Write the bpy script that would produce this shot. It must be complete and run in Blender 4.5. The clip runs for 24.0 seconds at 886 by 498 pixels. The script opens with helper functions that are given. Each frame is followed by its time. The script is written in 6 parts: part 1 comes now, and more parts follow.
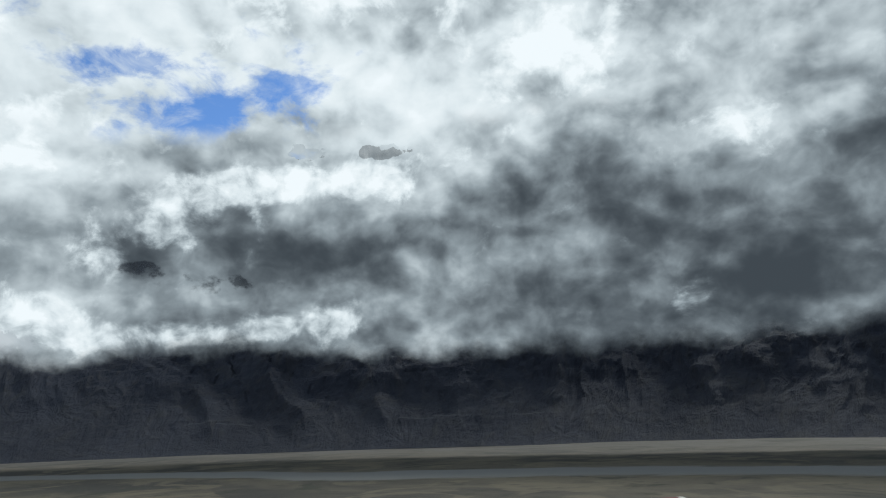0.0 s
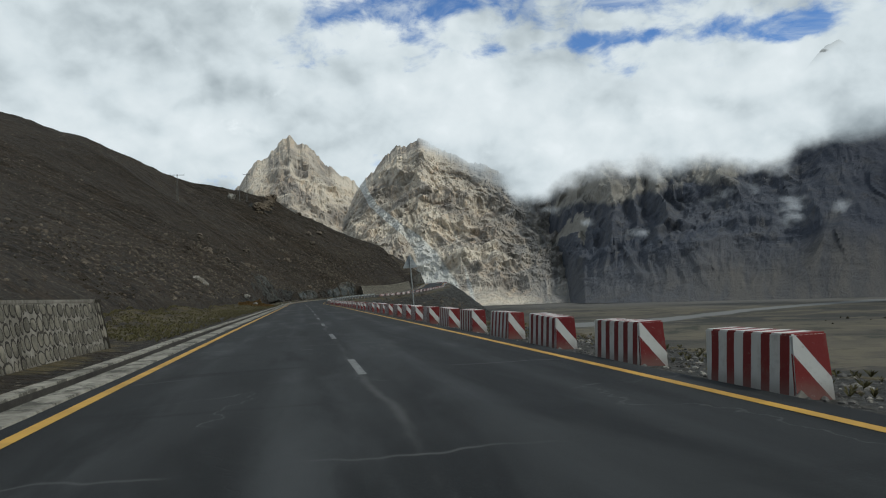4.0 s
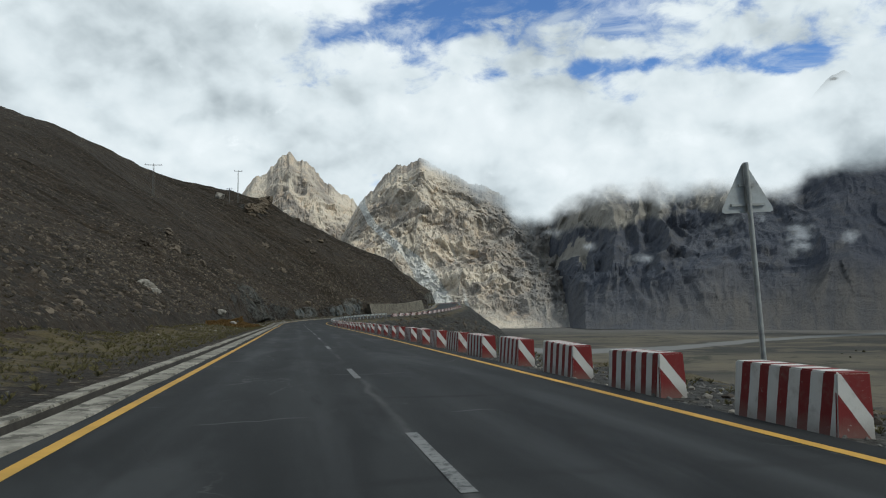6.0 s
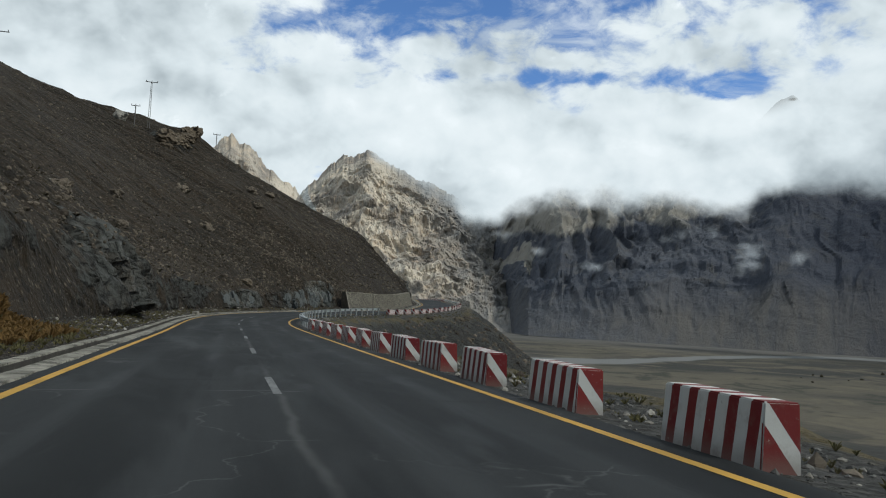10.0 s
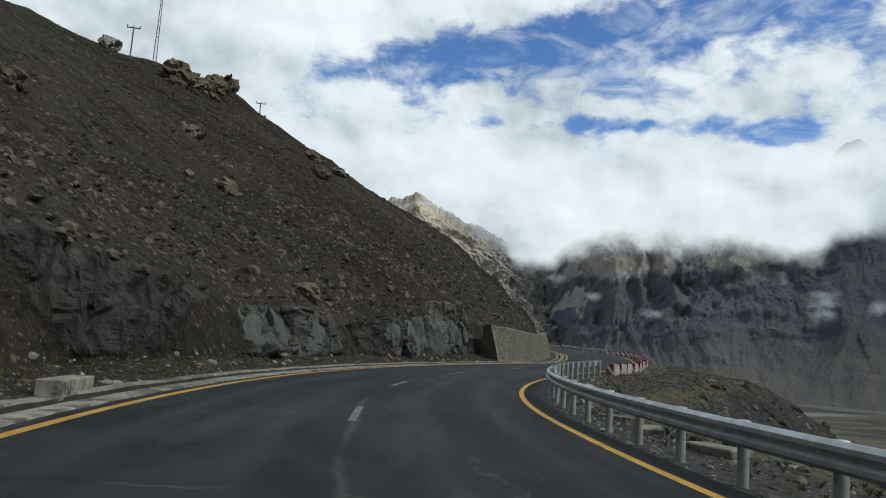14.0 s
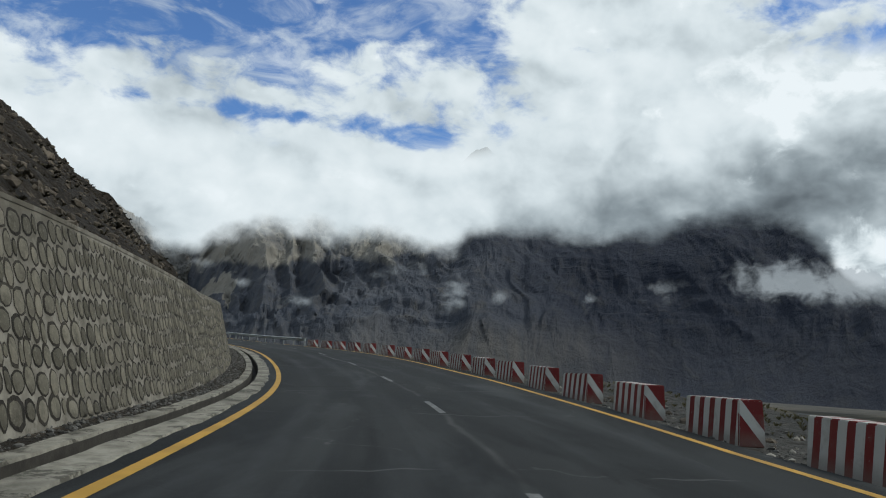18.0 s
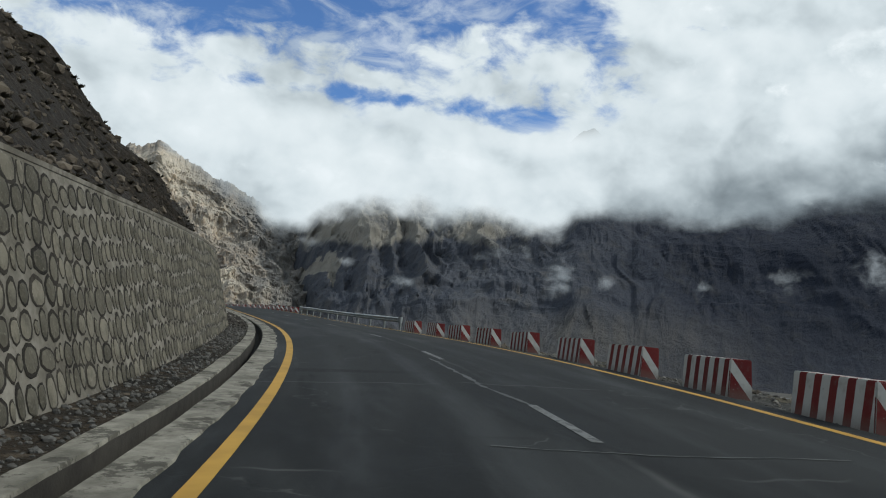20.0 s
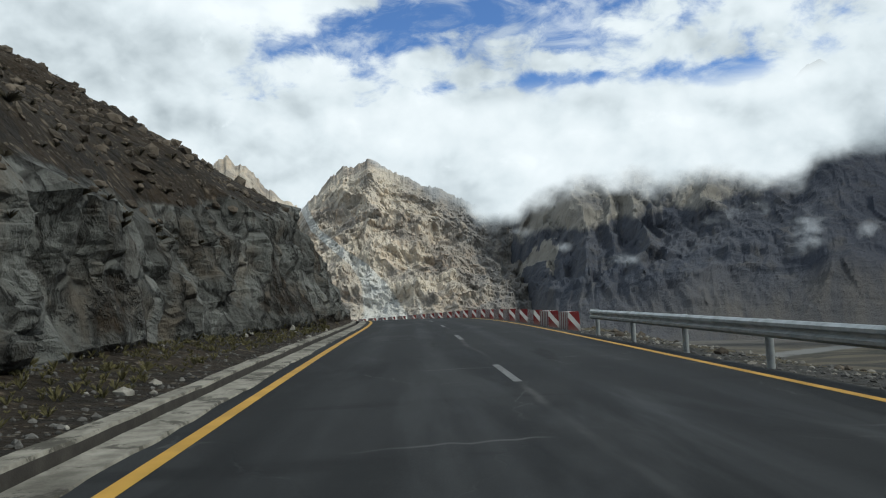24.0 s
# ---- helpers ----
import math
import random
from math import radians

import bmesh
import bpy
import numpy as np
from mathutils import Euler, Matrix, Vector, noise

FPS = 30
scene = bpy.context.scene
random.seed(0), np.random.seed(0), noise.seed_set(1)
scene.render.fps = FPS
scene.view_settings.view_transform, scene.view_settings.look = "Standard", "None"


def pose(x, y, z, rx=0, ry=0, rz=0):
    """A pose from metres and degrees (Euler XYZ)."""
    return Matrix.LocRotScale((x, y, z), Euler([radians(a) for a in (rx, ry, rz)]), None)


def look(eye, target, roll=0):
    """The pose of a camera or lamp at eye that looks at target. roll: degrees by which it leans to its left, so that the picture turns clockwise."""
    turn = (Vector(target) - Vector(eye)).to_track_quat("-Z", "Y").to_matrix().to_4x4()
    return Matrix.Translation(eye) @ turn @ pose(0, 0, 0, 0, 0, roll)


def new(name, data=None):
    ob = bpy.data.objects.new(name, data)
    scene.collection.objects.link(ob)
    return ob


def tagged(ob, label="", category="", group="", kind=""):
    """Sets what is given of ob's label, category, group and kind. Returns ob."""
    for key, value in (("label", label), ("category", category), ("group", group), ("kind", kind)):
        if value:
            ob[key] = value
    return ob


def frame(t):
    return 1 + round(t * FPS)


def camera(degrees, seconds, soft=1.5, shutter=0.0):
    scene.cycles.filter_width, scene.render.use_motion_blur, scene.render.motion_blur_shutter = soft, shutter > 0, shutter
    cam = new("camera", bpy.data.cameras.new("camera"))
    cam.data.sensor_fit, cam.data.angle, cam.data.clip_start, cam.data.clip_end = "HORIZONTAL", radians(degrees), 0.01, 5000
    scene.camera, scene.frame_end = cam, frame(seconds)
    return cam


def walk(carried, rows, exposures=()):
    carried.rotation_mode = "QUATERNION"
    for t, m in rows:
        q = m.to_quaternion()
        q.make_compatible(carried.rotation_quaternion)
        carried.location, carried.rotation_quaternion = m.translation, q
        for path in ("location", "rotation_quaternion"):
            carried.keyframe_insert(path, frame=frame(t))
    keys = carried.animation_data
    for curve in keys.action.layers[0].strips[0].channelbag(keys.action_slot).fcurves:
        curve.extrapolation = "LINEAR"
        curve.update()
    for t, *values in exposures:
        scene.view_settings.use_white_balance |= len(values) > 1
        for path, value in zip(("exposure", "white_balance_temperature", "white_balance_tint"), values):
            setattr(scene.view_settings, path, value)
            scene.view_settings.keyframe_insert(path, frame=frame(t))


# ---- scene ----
cam = camera(61.2, 24.0, 1.1)
PATH = [
    (0, (1.423, -0.013, 2.132), (3.375, -0.006, 2.567), -2.2),
    (0.5, (1.264, 8.808, 2.128), (3.170, 8.679, 2.721), -2.0),
    (1, (1.100, 17.633, 2.122), (2.992, 17.556, 2.767), -0.9),
    (1.5, (0.925, 26.469, 2.110), (2.833, 26.817, 2.597), 2.9),
    (2, (0.745, 35.306, 2.091), (2.422, 36.310, 2.518), 2.3),
    (2.5, (0.568, 44.139, 2.059), (1.690, 45.757, 2.413), 0.7),
    (3, (0.395, 52.959, 1.994), (1.111, 54.801, 2.304), 0.2),
    (3.5, (0.398, 61.784, 1.907), (0.871, 63.718, 2.095), -1.5),
    (4, (0.297, 70.617, 1.865), (0.635, 72.586, 1.962), -2.3),
    (4.5, (0.029, 79.486, 1.841), (0.317, 81.463, 1.939), -1.7),
    (5, (-0.301, 88.438, 1.805), (-0.005, 90.411, 1.949), -0.8),
    (5.5, (-0.583, 97.520, 1.740), (-0.257, 99.485, 1.919), -0.5),
    (6, (-0.710, 106.781, 1.611), (-0.363, 108.744, 1.765), -0.8),
    (6.5, (-0.760, 116.090, 1.509), (-0.374, 118.046, 1.661), -0.2),
    (7, (-0.744, 125.396, 1.425), (-0.346, 127.349, 1.590), -0.2),
    (7.5, (-0.738, 134.516, 1.284), (-0.311, 136.466, 1.414), 2.3),
    (8, (-0.941, 143.405, 1.215), (-0.519, 145.360, 1.254), 1.4),
    (8.5, (-1.133, 151.945, 1.136), (-0.719, 153.900, 1.216), 0.5),
    (9, (-1.265, 160.549, 1.081), (-0.821, 162.497, 1.178), -0.9),
    (9.5, (-1.481, 169.271, 1.031), (-1.023, 171.216, 1.109), -2.4),
    (10, (-1.696, 177.996, 0.940), (-1.190, 179.925, 1.094), 2.7),
    (10.5, (-1.886, 186.530, 0.830), (-1.408, 188.462, 1.025), 1.2),
    (11, (-1.961, 194.700, 0.715), (-1.512, 196.637, 0.936), 0.5),
    (11.5, (-1.978, 202.525, 0.613), (-1.559, 204.467, 0.849), 0.3),
    (12, (-1.995, 210.017, 0.529), (-1.607, 211.964, 0.772), 0.3),
    (12.5, (-2.069, 217.182, 0.461), (-1.712, 219.134, 0.709), -0.1),
    (13, (-2.257, 224.028, 0.416), (-1.933, 225.985, 0.671), -1.5),
    (13.5, (-2.309, 230.605, 0.388), (-1.907, 232.547, 0.646), 0.7),
    (14, (-2.109, 237.016, 0.373), (-1.728, 238.961, 0.639), 3.9),
    (14.5, (-1.531, 243.350, 0.377), (-1.011, 245.268, 0.600), 3.7),
    (15, (-0.563, 249.803, 0.394), (0.076, 251.675, 0.685), 1.1),
    (15.5, (0.862, 256.405, 0.439), (1.603, 258.244, 0.705), 0.4),
    (16, (2.705, 262.890, 0.510), (3.549, 264.687, 0.754), 1.5),
    (16.5, (5.029, 269.221, 0.609), (6.002, 270.956, 0.813), -0.0),
    (17, (7.750, 275.270, 0.702), (8.892, 276.887, 0.986), 2.9),
    (17.5, (10.522, 281.122, 0.797), (11.718, 282.696, 1.095), 3.5),
    (18, (13.548, 286.814, 0.893), (14.761, 288.378, 1.181), 2.7),
    (18.5, (16.844, 292.478, 0.985), (18.040, 294.058, 1.251), 2.5),
    (19, (20.130, 298.400, 1.078), (21.282, 300.016, 1.319), 3.4),
    (19.5, (23.443, 304.684, 1.187), (24.527, 306.350, 1.412), 4.8),
    (20, (26.887, 311.389, 1.357), (27.882, 313.109, 1.584), 4.8),
    (20.5, (30.384, 318.609, 1.646), (31.208, 320.416, 1.876), 5.3),
    (21, (33.315, 326.158, 1.906), (34.014, 328.016, 2.149), 4.9),
    (21.5, (36.055, 333.804, 2.209), (36.629, 335.704, 2.459), 6.8),
    (22, (38.418, 341.468, 2.429), (38.910, 343.389, 2.690), 7.5),
    (22.5, (40.500, 348.639, 2.580), (40.967, 350.568, 2.823), 3.7),
    (23, (42.246, 355.463, 2.724), (42.744, 357.388, 2.939), 2.3),
    (23.5, (43.708, 362.084, 2.866), (44.146, 364.029, 3.017), 1.7),
    (24, (44.979, 368.578, 3.061), (45.453, 370.512, 3.245), -2.0),
]
EXPOSURES = [(t, stops, 6080, 6) for t, stops in ((0, 0.0), (0.6, -0.40), (1, -0.62), (2, -0.52), (2.6, -0.42), (3, -0.32), (3.6, -0.2), (5.5, 0.0), (16, 0.0), (17.5, -0.08), (21, -0.05), (22, 0.0), (23.2, 0.08), (24, 0.08))]
walk(cam, [(t, look(eye, target, roll)) for t, eye, target, roll in PATH], EXPOSURES)

# ---------------------------------------------------------------- node helpers
class Net:
    """A small wrapper that adds nodes and links to one node tree."""

    def __init__(self, tree):
        self.t = tree
        tree.nodes.clear()

    def add(self, kind, **props):
        n = self.t.nodes.new(kind)
        if "operation" in props:
            n.operation = props["operation"]
        if props.get("use_clamp"):
            n.use_clamp = True
        if "data_type" in props:
            n.data_type, n.blend_type = props["data_type"], props["blend_type"]
        if "interpolation_type" in props:
            n.interpolation_type = props["interpolation_type"]
        if "feature" in props:
            n.feature = props["feature"]
        if "uv_map" in props:
            n.uv_map = props["uv_map"]
        if "attribute_name" in props:
            n.attribute_name = props["attribute_name"]
        return n

    def link(self, a, b):
        self.t.links.new(a, b)

    def put(self, sock, v):
        if isinstance(v, bpy.types.NodeSocket):
            self.link(v, sock)
        else:
            sock.default_value = v

    def math(self, op, a, b=0.0, c=0.0, clamp=False):
        n = self.add("ShaderNodeMath", operation=op, use_clamp=clamp)
        for i, v in enumerate((a, b, c)):
            self.put(n.inputs[i], v)
        return n.outputs[0]

    def vmath(self, op, a, b=(0, 0, 0)):
        n = self.add("ShaderNodeVectorMath", operation=op)
        self.put(n.inputs[0], a)
        self.put(n.inputs[1], b)
        return n.outputs["Value"] if op in ("DOT_PRODUCT", "LENGTH") else n.outputs[0]

    def noise(self, vec, scale, detail=4.0, rough=0.55, distort=0.0, lac=2.0):
        n = self.add("ShaderNodeTexNoise")
        self.put(n.inputs["Vector"], vec)
        for k, v in (("Scale", scale), ("Detail", detail), ("Roughness", rough), ("Distortion", distort), ("Lacunarity", lac)):
            n.inputs[k].default_value = v
        return n.outputs["Fac"]

    def voronoi(self, vec, scale, feature="F1", rand=1.0):
        n = self.add("ShaderNodeTexVoronoi", feature=feature)
        self.put(n.inputs["Vector"], vec)
        n.inputs["Scale"].default_value = scale
        n.inputs["Randomness"].default_value = rand
        return n

    def span(self, v, a, b, lo=0.0, hi=1.0, smooth=True):
        n = self.add("ShaderNodeMapRange", interpolation_type="SMOOTHSTEP" if smooth else "LINEAR")
        self.put(n.inputs[0], v)
        for i, x in enumerate((a, b, lo, hi)):
            self.put(n.inputs[i + 1], x)
        return n.outputs[0]

    def mix(self, fac, a, b, mode="MIX"):
        n = self.add("ShaderNodeMix", data_type="RGBA", blend_type=mode)
        self.put(n.inputs[0], fac)
        self.put(n.inputs[6], a if isinstance(a, bpy.types.NodeSocket) else (*a, 1))
        self.put(n.inputs[7], b if isinstance(b, bpy.types.NodeSocket) else (*b, 1))
        return n.outputs[2]

    def curve(self, v, pts, x0, x1, y0, y1):
        """A smooth function through (x, y) points."""
        u = self.span(v, x0, x1, 0.0, 1.0, False)
        n = self.add("ShaderNodeFloatCurve")
        cv = n.mapping.curves[0]
        while len(cv.points) < len(pts):
            cv.points.new(0.5, 0.5)
        for p, (x, y) in zip(cv.points, pts):
            p.location = ((x - x0) / (x1 - x0), (y - y0) / (y1 - y0))
            p.handle_type = "AUTO"
        n.mapping.update()
        self.link(u, n.inputs["Value"])
        return self.span(n.outputs[0], 0.0, 1.0, y0, y1, False)

    def bump(self, height, strength=0.5, distance=0.1, normal=None):
        n = self.add("ShaderNodeBump")
        n.inputs["Strength"].default_value = strength
        n.inputs["Distance"].default_value = distance
        self.put(n.inputs["Height"], height)
        if normal is not None:
            self.link(normal, n.inputs["Normal"])
        return n.outputs[0]


def material(name, build):
    m = bpy.data.materials.new(name)
    m.use_nodes = True
    net = Net(m.node_tree)
    bsdf = net.add("ShaderNodeBsdfPrincipled")
    out = net.add("ShaderNodeOutputMaterial")
    net.link(bsdf.outputs[0], out.inputs[0])
    geo = net.add("ShaderNodeNewGeometry")
    bsdf.inputs["Roughness"].default_value = 0.9
    bsdf.inputs["Specular IOR Level"].default_value = 0.3
    build(net, bsdf, geo)
    return m


# ---------------------------------------------------------------- sky and clouds
# Directions are azimuth (degrees, clockwise from +y) and elevation.
BLUE = [(2, 20.2, 3.5, 1.0, 0.75), (7, 21.4, 4, 1.4, 0.95), (13, 22.4, 8, 2.0, 1.0), (22, 23.0, 6, 2.4, 1.0), (31, 25, 7, 2.2, 0.85), (22.5, 17.5, 4.5, 0.8, 0.80),
        (35.4, 16.6, 2.4, 0.9, 1.05), (29.5, 17.2, 4.5, 0.8, 0.72), (38, 26, 5, 2.4, 0.9), (77.5, 24.2, 3.2, 1.6, 1.0), (71.5, 22.6, 3.4, 1.1, 0.9),
        (65, 25.3, 4, 1.2, 0.6), (14.2, 17.4, 2.2, 0.7, 0.75), (8, 18.6, 2.5, 0.7, 0.5), (25, 20.0, 6, 1.0, 0.45), (-14, 19, 10, 7, -0.8), (22, 12, 30, 3.2, -0.7), (50, 22, 7, 6, -0.5), (100, 24, 12, 14, -0.8), (114, 28, 12, 9, -0.9), (75, 34, 14, 4, -0.6)]
GREY = [(42, 9.4, 4, 1.8, 0.42), (54, 12, 8, 3.5, 0.06), (57, 10.8, 9, 2.6, 0.20), (51, 9.6, 8, 1.8, 0.34), (-12, 20, 9, 4, 0.05), (60, 12.5, 9, 2.0, 0.12), (47, 22, 5, 1.8, 0.10), (36.4, 4.6, 3, 2.0, 0.42),
        (25, 3.6, 3, 1.2, 0.40), (59, 6, 5, 2.4, 0.20), (45, 4.8, 2, 1.6, 0.4), (82, 12.2, 9, 1.7, 0.40), (62, 13, 4, 3, 0.20), (104, 8, 13, 4.5, 0.22), (121, 10, 10, 7, 0.40), (105, 13, 6, 3.5, 0.16), (110, 34, 6, 4, 0.26), (124, 30, 8, 7, 0.34), (92, 14, 10, 2, 0.16)]


FRONT = [(64, 7.6, 3, 2.2, 1.0), (69, 6.6, 3, 1.2, 0.9), (75, 6.6, 4, 1.1, 1.0), (81, 6.9, 4, 1.2, 1.0), (87, 7.2, 4, 1.3, 0.85), (69.5, 12.5, 2.6, 2.0, 0.9), (73.5, 15.3, 3.2, 2.4, 1.0),
         (78.5, 17.6, 4, 2.0, 1.0), (84.5, 18.0, 4, 1.7, 1.0), (90.5, 18.2, 3.5, 1.7, 0.9), (99, 27, 6, 4.5, 1.0), (80, 32, 10, 3.5, 0.9), (118, 19, 4, 1.8, 0.8), (60, 20, 7, 3.0, 0.9)]


def blobs(net, az, el, rows):
    total = None
    for a, e, ra, re, w in rows:
        p = net.math("DIVIDE", net.math("SUBTRACT", az, a), ra)
        q = net.math("DIVIDE", net.math("SUBTRACT", el, e), re)
        r = net.math("ADD", net.math("MULTIPLY", p, p), net.math("MULTIPLY", q, q))
        g = net.math("MULTIPLY", net.math("EXPONENT", net.math("MULTIPLY", r, -1.0)), w)
        total = g if total is None else net.math("ADD", total, g)
    return total


def cloud_field(net, way):
    """Colour and cover of the clouds in a direction, with its azimuth and elevation in degrees."""
    sep = net.add("ShaderNodeSeparateXYZ")
    net.link(way, sep.inputs[0])
    az = net.math("MULTIPLY", net.math("ARCTAN2", sep.outputs[0], sep.outputs[1]), 57.2958)
    el = net.math("MULTIPLY", net.math("ARCSINE", sep.outputs[2]), 57.2958)
    stretched = net.vmath("MULTIPLY", way, (1, 1, 1.7))
    n = net.noise(stretched, 5.0, 6, 0.52, 0.2)
    curd = net.noise(net.vmath("ADD", stretched, (7.3, 2.2, 5.1)), 15.0, 8, 0.60, 0.25)
    cover = net.math("ADD", 0.66, net.math("MULTIPLY", net.math("SUBTRACT", n, 0.5), 2.2))
    cover = net.math("ADD", cover, net.math("MULTIPLY", net.math("SUBTRACT", curd, 0.5), 2.6))
    cover = net.math("SUBTRACT", cover, net.math("MULTIPLY", blobs(net, az, el, BLUE), 1.0))
    cover = net.span(cover, -0.12, 0.62)
    # Thin torn veils drift across the gaps.
    veil = net.noise(net.vmath("ADD", net.vmath("MULTIPLY", way, (1, 1, 2.2)), (1.9, 4.0, 0.6)), 9.0, 9, 0.62, 0.8)
    cover = net.math("MAXIMUM", cover, net.span(veil, 0.42, 0.70, 0.0, 0.60))
    # Heaped clouds: each lump is lighter where the cloud thins towards the sun.
    wide = net.noise(net.vmath("ADD", stretched, (3.1, 1.7, 0.4)), 3.0, 3, 0.5, 0.2)
    shade = net.math("MULTIPLY", net.math("SUBTRACT", wide, 0.5), 0.55)
    lofty = net.vmath("MULTIPLY", way, (1, 1, 1.25))
    for scale, detail, step, w in ((3.6, 3.0, 0.100, 0.55), (9.0, 4.0, 0.045, 0.42), (22.0, 5.0, 0.020, 0.26)):
        here = net.noise(lofty, scale, detail, 0.48, 0.3)
        sunward = net.noise(net.vmath("ADD", lofty, (0.59 * step, -0.37 * step, 0.9 * step)), scale, detail, 0.48, 0.3)
        shade = net.math("ADD", shade, net.math("MULTIPLY", net.math("SUBTRACT", here, sunward), w * 2.0))
    shade = net.math("MULTIPLY", shade, net.span(az, 50.0, 80.0, 0.80, 1.25))
    shade = net.math("SUBTRACT", net.math("ADD", shade, net.span(az, 60.0, 80.0, 0.80, 0.43)), blobs(net, az, el, GREY))
    shade = net.math("ADD", shade, net.math("MULTIPLY", net.span(az, 58.0, 74.0), net.span(el, 12.0, 25.0, -0.28, 0.30)))
    # Bright heaped clouds with crisp edges stand before the greyer deck over the side valley.
    heap = net.noise(net.vmath("ADD", lofty, (2.7, 0.3, 8.8)), 16.0, 8, 0.58, 0.3)
    front = net.span(net.math("ADD", blobs(net, az, el, FRONT), net.math("MULTIPLY", net.math("SUBTRACT", heap, 0.5), 2.8)), 0.30, 1.0)
    billow = net.noise(lofty, 30.0, 6, 0.55, 0.4)
    beyond = net.noise(net.vmath("ADD", lofty, (0.010, -0.006, 0.016)), 30.0, 6, 0.55, 0.4)
    crisp = net.math("ADD", 0.50, net.math("MULTIPLY", net.math("SUBTRACT", billow, beyond), 1.3))
    shade = net.math("ADD", shade, net.math("MULTIPLY", front, crisp))
    # The deck overhead and behind is thick and grey.
    over = net.span(el, 36.0, 52.0, 0.0, 0.42)
    back = net.span(net.math("ABSOLUTE", net.math("SUBTRACT", az, 45.0)), 75.0, 120.0, 0.0, 0.30)
    shade = net.math("SUBTRACT", shade, net.math("MAXIMUM", over, back))
    ramp = net.add("ShaderNodeValToRGB")
    els = ramp.color_ramp.elements
    els[0].position, els[0].color = 0.0, (0.055, 0.065, 0.075, 1)
    els[1].position, els[1].color = 1.0, (0.93, 0.945, 0.94, 1)
    for pos, c in ((0.14, (0.120, 0.137, 0.150)), (0.40, (0.288, 0.322, 0.340)), (0.65, (0.53, 0.572, 0.585)), (0.85, (0.745, 0.785, 0.79)), (0.97, (0.86, 0.885, 0.88))):
        e = els.new(pos)
        e.color = (*c, 1)
    shade = net.span(shade, -0.35, 1.15)
    net.link(shade, ramp.inputs[0])
    return ramp.outputs[0], cover, az, el, n


SUN_AZ, SUN_EL = 122.0, 46.0
world = bpy.data.worlds.new("World")
scene.world = world
world.use_nodes = True
net = Net(world.node_tree)
coord = net.add("ShaderNodeTexCoord")
col, cover, az, el, _ = cloud_field(net, coord.outputs["Generated"])
sky = net.add("ShaderNodeTexSky")
sky.sky_type, sky.sun_disc, sky.sun_elevation, sky.sun_rotation, sky.altitude = "NISHITA", False, radians(SUN_EL), radians(SUN_AZ), 2500.0
bg_sky, bg_cloud = net.add("ShaderNodeBackground"), net.add("ShaderNodeBackground")
net.link(net.mix(1.0, sky.outputs[0], (0.74, 0.93, 1.16), "MULTIPLY"), bg_sky.inputs[0])
bg_sky.inputs[1].default_value = 0.125
net.link(col, bg_cloud.inputs[0])
bg_cloud.inputs[1].default_value = 1.0
mixer, wout = net.add("ShaderNodeMixShader"), net.add("ShaderNodeOutputWorld")
net.link(cover, mixer.inputs[0])
net.link(bg_sky.outputs[0], mixer.inputs[1])
net.link(bg_cloud.outputs[0], mixer.inputs[2])
net.link(mixer.outputs[0], wout.inputs[0])

sun = new("sun", bpy.data.lights.new("sun", "SUN"))
sun.data.energy, sun.data.angle, sun.data.color = 2.25, radians(10), (1.0, 0.95, 0.83)
sa, se = radians(SUN_AZ), radians(SUN_EL)
sun.matrix_world = look((0, 0, 300), (-math.sin(sa) * math.cos(se) * 100, -math.cos(sa) * math.cos(se) * 100, 300 - math.sin(se) * 100))

# ---------------------------------------------------------------- numbers of the plan
# Road centre line: station, x, y, z.
CENTRE = np.array([
    (-120, 4.6, -120, 0.86), (-60, 3.55, -60, 0.85), (0, 2.5, 0, 0.83), (40, 1.75, 40, 0.76), (80, 1.0, 80, 0.54), (120, 0.26, 120, 0.18),
    (160, -0.45, 160, -0.21), (200, -1.3, 200, -0.65), (220, -1.66, 219.9, -0.86), (240, -1.75, 239.8, -0.93), (260, 1.09, 259.7, -0.83),
    (280, 9.43, 277.9, -0.55), (300, 20.5, 294.8, -0.26), (320, 30.15, 312.3, 0.14), (340, 37.7, 331.1, 0.84), (360, 43.0, 350.6, 1.33),
    (380, 46.95, 370.3, 1.82), (400, 50.75, 390.1, 2.36), (420, 54.5, 409.8, 2.8), (440, 57.2, 429.6, 3.05), (460, 57.9, 449.6, 3.0),
    (480, 55.5, 469.4, 2.8), (520, 43.0, 507.0, 2.4), (560, 22.0, 541.0, 2.0)])


def spline(x, y):
    """Natural cubic spline through the points, as a function."""
    n, h = len(x), np.diff(x)
    a, r = np.eye(n), np.zeros(n)
    for i in range(1, n - 1):
        a[i, i - 1:i + 2] = h[i - 1], 2 * (h[i - 1] + h[i]), h[i]
        r[i] = 6 * ((y[i + 1] - y[i]) / h[i] - (y[i] - y[i - 1]) / h[i - 1])
    m = np.linalg.solve(a, r)

    def f(t):
        t = np.asarray(t, float)
        k = np.clip(np.searchsorted(x, t) - 1, 0, n - 2)
        p, q, hk = x[k + 1] - t, t - x[k], h[k]
        return (m[k] * p**3 + m[k + 1] * q**3) / (6 * hk) + (y[k] / hk - m[k] * hk / 6) * p + (y[k + 1] / hk - m[k + 1] * hk / 6) * q
    return f


CX, CY, CZ = (spline(CENTRE[:, 0], CENTRE[:, k]) for k in (1, 2, 3))
HALF = 3.65


def table(s, rows):
    rows = np.array(rows, float)
    return np.interp(s, rows[:, 0], rows[:, 1])


